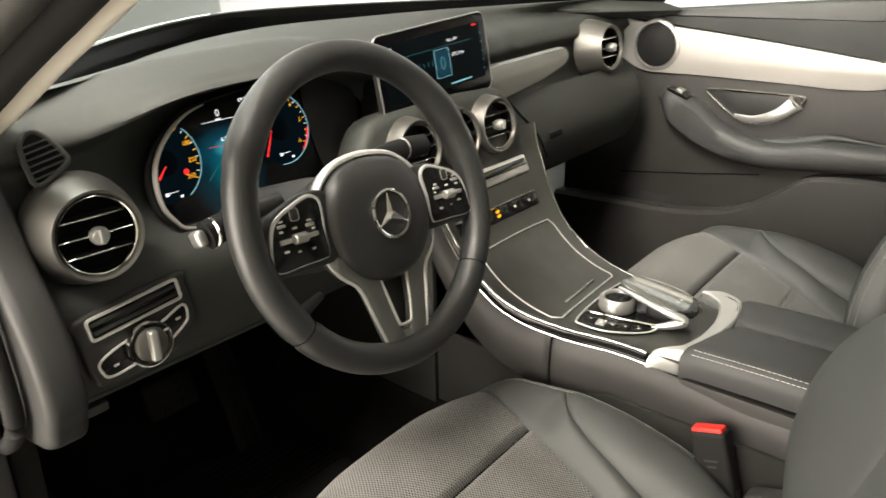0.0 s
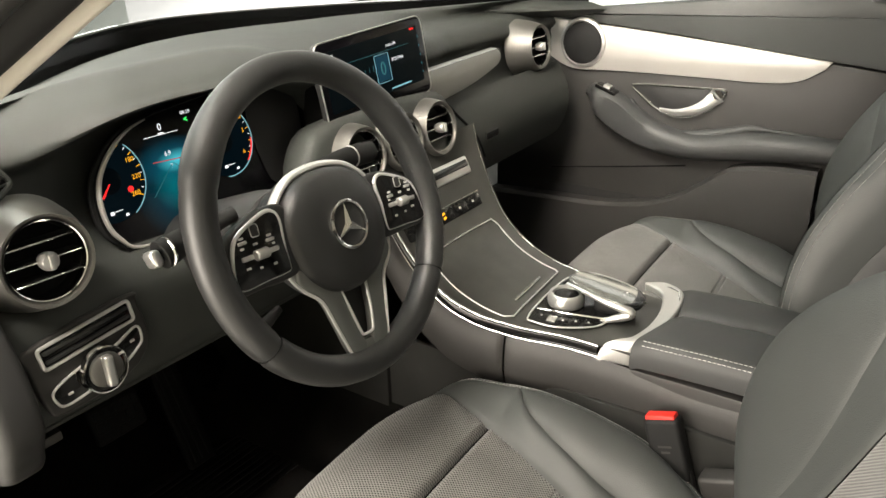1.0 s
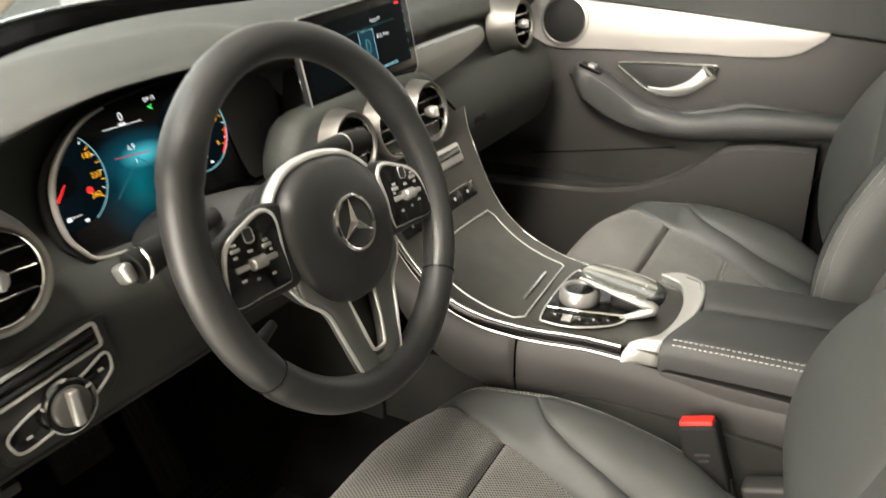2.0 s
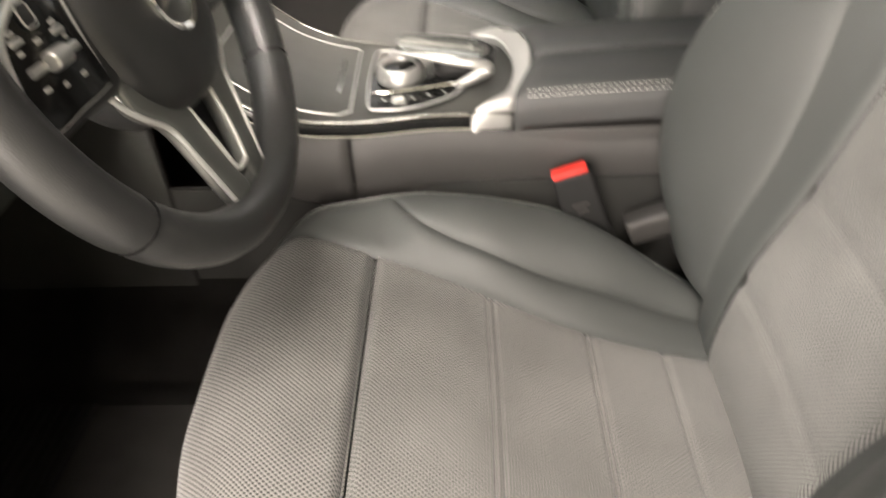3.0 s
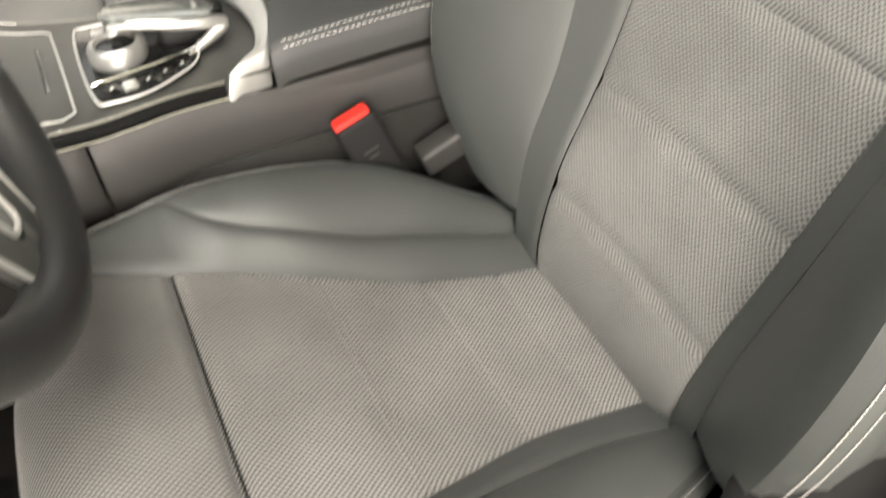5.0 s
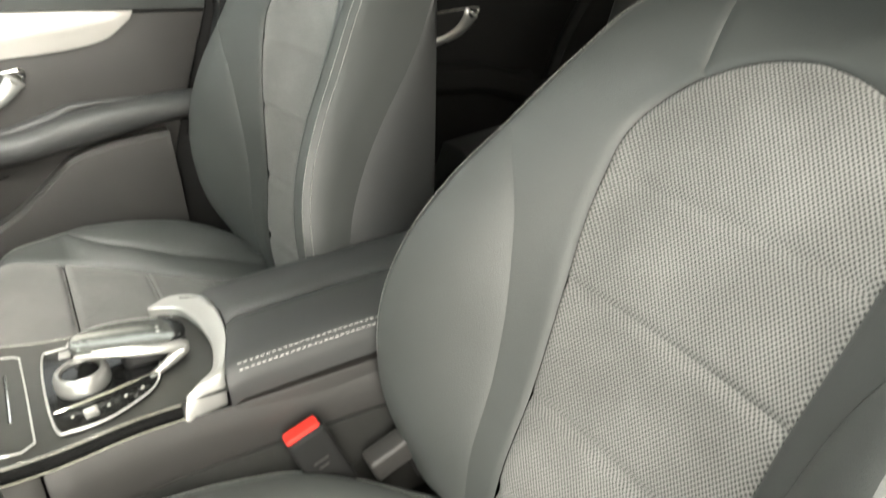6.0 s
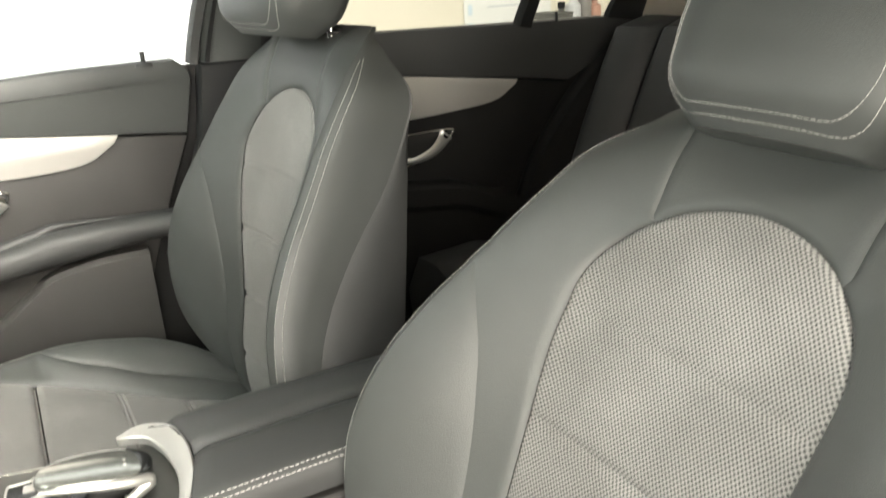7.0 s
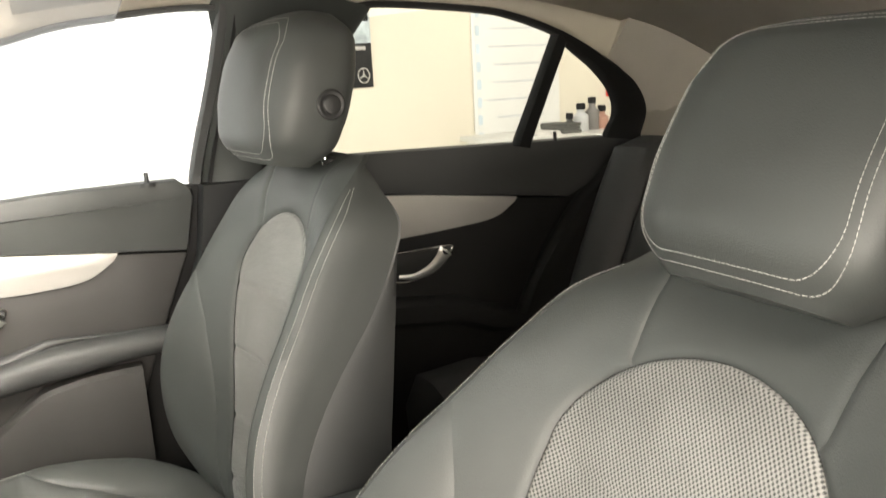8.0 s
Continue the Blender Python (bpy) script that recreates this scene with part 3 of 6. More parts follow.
    for q in range(3):
        bm = bmesh.new()
        a = radians(90 + 120 * q)
        tip, l, r = ((d * math.cos(a + o), d * math.sin(a + o)) for d, o in ((0.0245, 0), (0.0056, 1.047), (0.0056, -1.047)))
        o, tp, lf, rt = (bm.verts.new((0, 0, 0.0042)), bm.verts.new((*tip, 0.001)), bm.verts.new((*l, 0.0)), bm.verts.new((*r, 0.0)))
        bm.faces.new((o, lf, tp))
        bm.faces.new((o, tp, rt))
        part("ray", moved(bm, at), CHROME, badge, smooth=False)
    part("embossing", box(0.020, 0.0035, 0.0006, pose(0, -0.055, 0.0186, 8, 0, 0), 0), PLASTIC, base)
    for s in (1, -1):
        out = smooth_loop([(0.062, 0.034), (0.088, 0.040), (0.116, 0.033), (0.141, 0.021), (0.151, 0.003), (0.152, -0.026), (0.143, -0.037), (0.112, -0.037), (0.083, -0.038), (0.066, -0.034), (0.060, -0.01)], 4)
        out = [(s * x, y) for x, y in out][::s]
        arm = part("spoke", plate(out, 0.016, pose(0, -0.007, -0.012), 0.005, 3), RIM_LEATHER, base)
        rim = smooth_loop([(0.0765, 0.026), (0.088, 0.0350), (0.112, 0.0285), (0.134, 0.018), (0.1435, 0.002), (0.1470, -0.024), (0.1400, -0.0315), (0.112, -0.0305), (0.086, -0.0300), (0.0790, -0.026), (0.0785, 0.0)], 5)
        rim = [(s * x, y) for x, y in rim]
        part("frame", tube([(x, y - 0.007, 0.004) for x, y in rim + rim[:1]], [0.0012 + 0.0014 * smoothstep(-0.032, 0.01, y) for x, y in rim + rim[:1]], 8, caps=False), BRIGHT, arm, "bright silver frame")
        part("switch_field", plate([(x, y) for x, y in rim][::s], 0.004, pose(0, -0.007, 0.002), 0.001), GLOSS, arm, "glossy black switch field")
        cx = s * 0.112
        part("roller", tube([(cx - 0.008, -0.010, 0.009), (cx - 0.007, -0.010, 0.009), (cx + 0.007, -0.010, 0.009), (cx + 0.008, -0.010, 0.009)], [0.0045, 0.0055, 0.0055, 0.0045], 14), SATIN, arm, "ribbed silver roller")
        for d in (-1, 1):
            part("roller_bar", box(0.014, 0.005, 0.004, pose(cx + d * 0.0165, -0.010, 0.007), 0.0015), SATIN, arm)
        part("touch_pad", box(0.010, 0.012, 0.003, pose(cx, 0.014, 0.0068), 0.003), PLASTIC, arm)
        part("touch_rim", tube([(cx + x, 0.014 + y, 0.0078) for x, y in rounded(0.0105, 0.0125, 0.003, 3)] + [(cx + 0.00525, 0.014 + 0.0032, 0.0078)], 0.0005, 6), SATIN, arm)
        for dx, dy, w in ((-0.017, 0.012, 0.006), (0.017, 0.017, 0.006), (-0.015, -0.017, 0.005), (0.003, -0.016, 0.004), (0.018, -0.013, 0.006), (0.019, 0.007, 0.005), (-0.020, 0.003, 0.004), (0.002, 0.008, 0.006)):
            part("marking", box(w, 0.0024, 0.0006, pose(cx + s * dx, dy - 0.007, 0.0062), 0.0004, 1), THREAD, arm)
        for dx, dy in ((-0.017, 0.0085), (0.017, 0.0135)):
            part("key", box(0.011, 0.0035, 0.002, pose(cx + s * dx, dy - 0.008, 0.0062), 0.0008, 1), SATIN, arm)
    for s in (1, -1):
        leg = smooth_loop([(s * 0.068, -0.040), (s * 0.074, -0.052), (s * 0.068, -0.064), (s * 0.050, -0.080), (s * 0.041, -0.110), (s * 0.030, -0.150), (s * 0.012, -0.157), (s * 0.004, -0.146), (s * 0.0095, -0.131), (s * 0.0145, -0.110), (s * 0.020, -0.078), (s * 0.030, -0.060)], 4)[::s]
        part("lower_spoke", plate(leg, 0.012, pose(0, 0, -0.008), 0.004, 3), SPOKE, base, "dark satin silver lower spoke")
        part("spoke_edge", tube(smooth_line([(s * 0.082, -0.040, -0.002), (s * 0.076, -0.054, 0.000), (s * 0.067, -0.066, 0.002), (s * 0.051, -0.082, 0.003), (s * 0.042, -0.112, 0.003), (s * 0.031, -0.149, 0.002)], 5), 0.0019, 8), BRIGHT, base)
        part("inner_edge", tube(smooth_line([(s * 0.021, -0.072, 0.002), (s * 0.0150, -0.108, 0.004), (s * 0.0100, -0.1305, 0.004), (s * 0.006, -0.1345, 0.004), (0, -0.135, 0.004)], 5), 0.0018, 8), BRIGHT, base)
    part("spoke_foot", plate(smooth_loop([(-0.027, -0.140), (0, -0.141), (0.027, -0.140), (0.024, -0.158), (0, -0.163), (-0.024, -0.158)], 4), 0.0115, pose(0, 0, -0.0085), 0.003), SPOKE, base)
    part("well_cover", plate(smooth_loop([(-0.032, -0.062), (0.032, -0.062), (0.016, -0.135), (-0.016, -0.135)], 4), 0.006, pose(0, 0, -0.016), 0.001), PLASTIC, base)
    part("rear_boss", lathe([(0.045, -0.075), (0.052, -0.05), (0.060, -0.025), (0.055, -0.018)], 28), PLASTIC, base)
    return base


steering_wheel()


def stalks():
    col = thing("steering_column", "black steering column cover with control stalks", "steering column", WHEEL)
    part("shroud", loft([[(0.055 * f * math.cos(a), (0.050 * f) * math.sin(a) - 0.008, z) for a in [2 * math.pi * k / 28 for k in range(28)]] for f, z in ((0.9, -0.075), (1.05, -0.08), (1.15, -0.12), (1.2, -0.24))]), PLASTIC, col)
    left = part("left_stalk", tube(smooth_line([(-0.05, 0.035, -0.095), (-0.09, 0.031, -0.098), (-0.125, 0.026, -0.100), (-0.148, 0.022, -0.102)], 4), [0.009, 0.0095, 0.010, 0.011, 0.012, 0.013, 0.0135, 0.014, 0.015, 0.0155, 0.016, 0.016, 0.016], 16), RUBBER, col, "black indicator stalk")
    part("stalk_end", box(0.012, 0.019, 0.020, pose(-0.157, 0.021, -0.102, 0, 0, 10), 0.006, 3), SATIN, left, "silver washer button")
    part("chrome_ring", lathe([(0.0155, 0), (0.0170, 0.001), (0.0170, 0.003), (0.0155, 0.004)], 24, pose(-0.1385, 0.023, -0.101, 0, -90, 0)), CHROME, left)
    right = part("right_stalk", tube(smooth_line([(0.05, 0.044, -0.100), (0.10, 0.0475, -0.100), (0.160, 0.047, -0.100), (0.207, 0.044, -0.100)], 4), [0.009, 0.0092, 0.0095, 0.010, 0.0105, 0.0115, 0.013, 0.014, 0.0145, 0.015, 0.015, 0.0145, 0.014], 16, flat=0.70), RUBBER, col, "black gear selector stalk")
    for k in range(3):
        part("marking", box(0.005, 0.003, 0.001, pose(0.104 + 0.010 * k, 0.0475, -0.0915 - 0.0006 * k, 0, 0, 0), 0.0004, 1), THREAD, right)
    part("chrome_ring", lathe([(0.0140, 0), (0.0148, 0.001), (0.0148, 0.002), (0.0140, 0.003)], 24, pose(0.1635, 0.047, -0.100, 0, 90, 0)), SATIN, right)
    part("column_lever", tube([(-0.04, -0.085, -0.09), (-0.065, -0.092, -0.088), (-0.075, -0.094, -0.086)], [0.005, 0.007, 0.008], 12), PLASTIC, col)


stalks()


# ---- dashboard ----
def air_vent(m, r, cone=0.0, group="round air vents", deep=0.03):
    base = thing("air_vent", "round air vent with satin silver bezel and dark slats", "air vent", m, group)
    flare = [(r * (1.22 + cone), -deep * 1.9), (r * (1.17 + cone * 0.5), -deep * 1.1), (r * 1.10, -deep * 0.45)]
    part("bezel", lathe(flare + [(r * 1.05, -0.006), (r * 1.0, 0.0), (r * 0.94, -0.001), (r * 0.90, -0.005), (r * 0.87, -0.012), (r * 0.86, -deep)], 56), BARREL, base, "dull satin silver bezel")
    part("inner_ring", lathe([(r * 0.885, -0.010), (r * 0.870, -0.0035), (r * 0.845, -0.0045), (r * 0.83, -0.012), (r * 0.82, -deep)], 56), CHROME, base)
    part("duct", lathe([(r * 0.84, -0.010), (r * 0.80, -deep * 0.9), (r * 0.3, -deep * 0.94), (0.0, -deep * 0.95)], 32), MATTE, base, "black duct")
    for k in (-1, 0, 1):
        h = k * r * 0.40
        half = math.sqrt((r * 0.83) ** 2 - h * h)
        slat = part("slat", box(half * 2, 0.004, 0.018, pose(0, h, -0.017), 0.0012), MATTE, base)
        part("slat_edge", box(half * 1.96, 0.0020, 0.0016, pose(0, h, -0.0075), 0.0006, 1), CHROME, slat)
    part("knob", lathe([(0.0, -0.012), (r * 0.15, -0.012), (r * 0.20, -0.005), (r * 0.21, 0.001), (r * 0.17, 0.005), (0, 0.006)], 24), SATIN, base, "silver knob")
    part("grip", box(r * 0.10, r * 0.34, 0.006, pose(0, 0, 0.006), 0.0015), SATIN, base)
    return base


HOOD = (-0.350, 0.190)


def dash_section(x):
    """The dashboard's outline (y, z) at x: windscreen edge, top pad, brow, face, knee edge."""
    hood = math.exp(-(((x - HOOD[0]) / HOOD[1]) ** 4))
    mid = math.exp(-(((x - 0.0) / 0.20) ** 4)) * (1 - hood)
    right = smoothstep(0.12, 0.30, x)
    edge = 0.235 - 0.030 * hood + 0.055 * right
    brow = 0.744 + 0.026 * hood - 0.012 * right
    low = 0.150 + 0.10 * right * smoothstep(0.6, 0.3, 0.45)
    back = 0.77 - 0.52 * abs(x / 0.7) ** 1.6
    return [(back + 0.02, 0.712), (back - 0.05, 0.732), (back * 0.65 + 0.35 * edge, 0.752), (back * 0.35 + 0.65 * edge + 0.01, 0.757 + 0.006 * hood), (edge + 0.075 + 0.05 * (back - edge), brow + 0.005), (edge + 0.034, brow - 0.006), (edge + 0.010, brow - 0.020 + 0.004 * hood),
            (edge, brow - 0.037 + 0.012 * hood), (edge + 0.012 + 0.055 * hood, brow - 0.052 + 0.012 * hood), (edge + 0.010 + 0.085 * hood, 0.68 - 0.02 * right), (edge + 0.012 + 0.080 * hood, 0.63 - 0.02 * right),
            (0.225 + 0.05 * right + 0.03 * hood, 0.585), (0.186 + 0.075 * right, 0.560), (0.180 + 0.075 * right, 0.50), (0.190 + 0.085 * right, 0.448), (0.235 + 0.10 * right, 0.432), (0.60, 0.425)]


dash = thing("dashboard", "dark grey soft dashboard with cowl and silver trim", "dashboard")
xs = [-0.70 + 1.43 * i / 140 for i in range(141)]
part("dash_body", grid_mesh([[(x, y, z) for y, z in smooth_line(dash_section(x), 4)] for x in xs]), DASH, dash)
TO_SIDE = Matrix(((0, 0, 1, 0), (1, 0, 0, 0), (0, 1, 0, 0), (0, 0, 0, 1)))
part("end_cover", plate(smooth_loop([(0.60, 0.72), (0.30, 0.74), (0.22, 0.69), (0.185, 0.63), (0.145, 0.575), (0.122, 0.515), (0.130, 0.462), (0.19, 0.418), (0.55, 0.40)], 5), 0.045, Matrix.Translation((-0.722, 0, 0)) @ TO_SIDE, 0.012, 4), PLASTIC, dash, "dark dashboard end cover")
part("door_seal", tube(smooth_line([(-0.735, 0.30, 0.80), (-0.737, 0.225, 0.74), (-0.737, 0.195, 0.64), (-0.736, 0.175, 0.54), (-0.735, 0.18, 0.45), (-0.735, 0.26, 0.395), (-0.735, 0.40, 0.36)], 6), 0.010, 10), RUBBER, dash, "black rubber door seal")
# slotted demister outlet at the end of the top pad
VENT = smooth_loop([(-0.0165, 0.012), (-0.004, 0.0215), (0.007, 0.017), (0.0175, 0.000), (0.016, -0.009), (-0.014, -0.0215), (-0.0185, -0.010)], 4)


def demister_at(x, y, lift=0.0):
    """A place on the sloping end of the top pad, lifted off it."""
    return (-0.632 + x, 0.2235 + 0.60 * y - 0.86 * lift, 0.705 + y + 0.51 * lift)


part("demister_back", grid_mesh([[demister_at(x * k / 3, y * k / 3, 0.001) for k in range(4)] for x, y in VENT + VENT[:1]]), MATTE, dash, "black demister outlet")
part("demister_frame", tube([demister_at(x * 1.12, y * 1.12, 0.001) for x, y in VENT + VENT[:1]], 0.0030, 8, caps=False), DASH, dash)
for k in range(6):
    h = -0.0155 + 0.0058 * k
    inside = [x for x, y in VENT if abs(y - h - 0.15 * x) < 0.0065]
    part("demister_slat", tube([demister_at(x, h + 0.15 * x, 0.0022) for x in (min(inside), (min(inside) + max(inside)) / 2, max(inside))], 0.0011, 6), DASH, dash)

air_vent(pose(-0.621, 0.158, 0.632, 84, 0, -4), 0.0465, 0.09)
air_vent(pose(0.560, 0.238, 0.668, 84, 0, 0), 0.046, 0.10)
for x in (-0.144, -0.049, 0.046):
    air_vent(pose(x, 0.150, 0.616, 80, 0, 0), 0.0425, 0.06)
part("vent_bridge", plate(smooth_loop([(-0.180, -0.050), (-0.175, 0.036), (-0.06, 0.050), (0.06, 0.050), (0.145, 0.034), (0.150, -0.050)], 5), 0.06, pose(-0.038, 0.235, 0.612, 80, 0, 0), 0.018, 4), DASH, dash)

# slot and light switch panel on the driver's side
panel_at = pose(-0.590, 0.176, 0.509, 84, -6.0, 0)
lights = thing("light_switch_panel", "chrome-framed rotary light switch under a slotted outlet", "switch panel", panel_at)
part("surround", plate(smooth_loop([(-0.062, 0.040), (0.058, 0.040), (0.066, 0.025), (0.064, -0.020), (0.030, -0.045), (-0.050, -0.045), (-0.066, -0.028), (-0.068, 0.02)], 4), 0.010, pose(0, 0, -0.006), 0.004, 3), HARD, lights)
part("slot_frame", tube([(x, y, 0.006) for x, y in rounded(0.108, 0.024, 0.004, 4, 0, 0.024)] + [(0.054, 0.032, 0.006)], 0.0022, 8), BRIGHT, lights, "bright slot frame")
part("slot_back", box(0.104, 0.020, 0.004, pose(0, 0.024, 0.003), 0.001), GLOSS, lights)
for k in (-1, 1):
    part("slot_slat", box(0.100, 0.004, 0.006, pose(0, 0.024 + 0.005 * k, 0.006), 0.0015), PLASTIC, lights)
wing = smooth_loop([(-0.054, -0.012), (-0.02, -0.004), (0.02, -0.004), (0.052, 0.004), (0.054, -0.012), (0.046, -0.020), (0.020, -0.030), (-0.02, -0.034), (-0.048, -0.034), (-0.056, -0.026)], 4)
part("switch_plate", plate(wing, 0.004, pose(0, 0, 0.003), 0.001), GLOSS, lights, "glossy black switch plate")
part("plate_frame", tube([(x, y, 0.007) for x, y in wing] + [(*wing[0], 0.007)], 0.0016, 8, caps=False), BRIGHT, lights)
dial = part("rotary_knob", lathe([(0, 0.004), (0.0245, 0.004), (0.0255, 0.008), (0.0245, 0.012), (0.022, 0.013), (0.0, 0.013)], 36, pose(0, -0.018, 0.002)), GLOSS, lights)
part("knob_ring", lathe([(0.0235, 0.012), (0.0245, 0.0145), (0.0262, 0.014), (0.0265, 0.008)], 36, pose(0, -0.018, 0.002)), CHROME, dial)
part("knob_face", lathe([(0, 0), (0.0195, 0), (0.0190, 0.004), (0.0165, 0.006), (0, 0.0065)], 32, pose(0, -0.018, 0.014)), BARREL, dial, "dull silver dial face")
part("knob_grip", box(0.011, 0.036, 0.012, pose(0, -0.018, 0.021, 0, 0, -8), 0.004, 3), SATIN, dial, "satin silver grip")
for x, y in ((-0.040, -0.024), (0.042, -0.009), (0.002, 0.008), (0.021, -0.010)):
    part("marking", box(0.006, 0.003, 0.0006, pose(x, y, 0.0076 if abs(x) > 0.03 else 0.0162), 0.0004, 1), THREAD, lights)

# trim band on the passenger side, glove box
band = bmesh.new()
rows = []
for i in range(41):
    t = i / 40
    x = 0.085 + 0.320 * t
    y = 0.1965 + 0.135 * x
    top, bot = 0.693 - 0.006 * t, 0.632 + 0.004 * t + 0.020 * t ** 3
    if t > 0.94:
        top, bot = top - 0.007 * ((t - 0.94) / 0.06) ** 2, bot + 0.007 * ((t - 0.94) / 0.06) ** 2
    rows.append([(x, y + 0.014, top + 0.001), (x, y + 0.002, top), (x, y, top - 0.003), (x, y - 0.002, (top + bot) / 2), (x, y - 0.002, bot + 0.003), (x, y + 0.002, bot), (x, y + 0.03, bot - 0.001)])
part("trim_band", grid_mesh(rows, bm=band), BAND, dash, "brushed metal trim band")
part("band_line", tube([(r[1][0], r[1][1] - 0.001, r[1][2]) for r in rows], 0.0013, 6), CHROME, dash)
part("glove_box_lid", grid_mesh([[(0.17 + 0.50 * i / 24, 0.236 - 0.035 * math.sin(math.pi * j / 12) ** 0.8 + 0.020 * (i / 24), 0.625 - 0.17 * j / 12 - 0.004 * (i / 24)) for j in range(13)] for i in range(25)]), DASH, dash)
part("glove_gap", tube(smooth_line([(0.160, 0.226, 0.634), (0.185, 0.2165, 0.604), (0.215, 0.2055, 0.572), (0.240, 0.201, 0.543), (0.262, 0.2005, 0.505)], 5), 0.0022, 6), MATTE, dash, "dark gap beside the glove box")
handle = part("glove_handle", box(0.060, 0.012, 0.022, pose(0.30, 0.212, 0.540, 0, 0, 4), 0.004, 3), PLASTIC, dash, "black glove box handle")
part("handle_slot", box(0.046, 0.004, 0.012, pose(0.30, 0.2055, 0.540, 0, 0, 4), 0.002), GLOSS, handle)


# ---- instrument cluster and screen ----
def words(text, size, mat, parent, m, align="CENTER"):
    data = bpy.data.curves.new("lettering", "FONT")
    data.body, data.size, data.align_x, data.align_y = text, size, align, "CENTER"
    ob = bpy.data.objects.new("lettering", data)
    mesh = bpy.data.meshes.new_from_object(ob)
    bpy.data.objects.remove(ob)
    mesh.transform(m)
    mesh.materials.append(mat)
    out = new("lettering", mesh)
    out.parent = parent
    return out


def display_glow(name):
    """A lit screen picture: a black ground, a pale blue horizon and a teal road below it."""
    m = bpy.data.materials.new(name)
    m.use_nodes = True
    nodes, links = m.node_tree.nodes, m.node_tree.links
    b = nodes["Principled BSDF"]
    b.inputs["Base Color"].default_value, b.inputs["Roughness"].default_value = (0.003, 0.003, 0.004, 1), 0.2
    place = nodes.new("ShaderNodeTexCoord")
    glows = []
    for spot, scale, mid, top in (((-0.040, 0.004), (15, 34), (0.0, 0.045, 0.075, 1), (0.10, 0.75, 0.90, 1)), ((-0.058, -0.026), (17, 15), (0.0, 0.030, 0.048, 1), (0.0, 0.17, 0.21, 1))):
        shift = nodes.new("ShaderNodeMapping")
        shift.inputs["Location"].default_value = (-spot[0] * scale[0], -spot[1] * scale[1], 0)
        shift.inputs["Scale"].default_value = (scale[0], scale[1], 0)
        links.new(place.outputs["Object"], shift.inputs["Vector"])
        ball = nodes.new("ShaderNodeTexGradient")
        ball.gradient_type = "SPHERICAL"
        links.new(shift.outputs[0], ball.inputs[0])
        ramp = nodes.new("ShaderNodeValToRGB")
        ramp.color_ramp.elements[0].color, ramp.color_ramp.elements[1].color = (0, 0, 0, 1), top
        ramp.color_ramp.elements.new(0.5).color = mid
        links.new(ball.outputs["Color"], ramp.inputs["Fac"])
        glows.append(ramp.outputs["Color"])
    both = nodes.new("ShaderNodeVectorMath")
    both.operation = "ADD"
    links.new(glows[0], both.inputs[0])
    links.new(glows[1], both.inputs[1])
    links.new(both.outputs[0], b.inputs["Emission Color"])
    b.inputs["Emission Strength"].default_value = 0.9
    return m


AMBER = glowing("amber_light", (1.0, 0.45, 0.02), 1.6)
REDLIT = glowing("red_light", (1.0, 0.03, 0.03), 1.6)
WHITELIT = glowing("white_light", (0.95, 0.95, 1.0), 1.4)
GREENLIT = glowing("green_light", (0.05, 0.9, 0.15), 1.4)
TEALLIT = glowing("teal_light", (0.10, 0.45, 0.52), 0.3)
ICEBLUE = glowing("pale_blue_light", (0.35, 0.75, 0.9), 0.8)

cluster = thing("instrument_cluster", "wide digital instrument display glowing blue under the cowl", "instrument cluster", pose(-0.342, 0.255, 0.655, 76, 0, 0))
shape = smooth_loop([(-0.164, -0.022), (-0.150, 0.016), (-0.110, 0.050), (-0.060, 0.063), (0.06, 0.074), (0.14, 0.078), (0.185, 0.058), (0.190, 0.010), (0.160, -0.05), (0.10, -0.074), (-0.11, -0.083), (-0.155, -0.062)], 5)
part("backing", plate([(x * 1.03, y * 1.03) for x, y in shape], 0.006, pose(0, 0, -0.012), 0.001), PLASTIC, cluster)
part("display_glass", plate(shape, 0.003, pose(0, 0, -0.006), 0.0008), display_glow("instrument_screen"), cluster, "lit instrument screen")
tunnel = [[(x, y, -0.006), (x * 1.01, y * 1.02, 0.005 + 0.007 * smoothstep(-0.13, -0.03, x)), (x * 1.04, y * 1.05, 0.006 + 0.024 * smoothstep(-0.13, -0.03, x))] for x, y in shape]
part("visor_wall", grid_mesh(tunnel + [tunnel[0]]), MATTE, cluster)
arc = [(shape[i % 60][0], shape[i % 60][1], 0.006) for i in range(49, 75)]
part("bright_edge", tube(arc, [0.0010 + 0.0024 * math.sin(math.pi * i / 25) ** 0.6 for i in range(26)], 8), ALU, cluster, "satin silver cluster edge")
part("bright_edge", tube([(x * 1.035, y * 1.045, 0.028) for x, y in shape[24:45]], 0.0011, 8), CHROME, cluster, "thin chrome cluster edge")
part("dark_field", plate(smooth_loop([(0.088, 0.066), (0.165, 0.058), (0.178, 0.008), (0.150, -0.048), (0.095, -0.060)], 5), 0.002, pose(0, 0, -0.0025), 0.0006), PLASTIC, cluster, "dark unlit display field")
GAUGES = (((-0.143, 0.003), 0.050, (("180", -0.1066, 0.0203), ("220", -0.1043, -0.0005), ("260", -0.1115, -0.0194)), (-0.1540, -0.0145), (-0.1405, -0.0005), (-0.140, -0.034), -62, 52),
          ((0.034, 0.010), 0.048, (("4", 0.060, 0.038), ("5", 0.0701, 0.0158), ("6", 0.0626, -0.0115)), (0.004, -0.022), (0.020, 0.010), (0.036, -0.024), -100, 62))
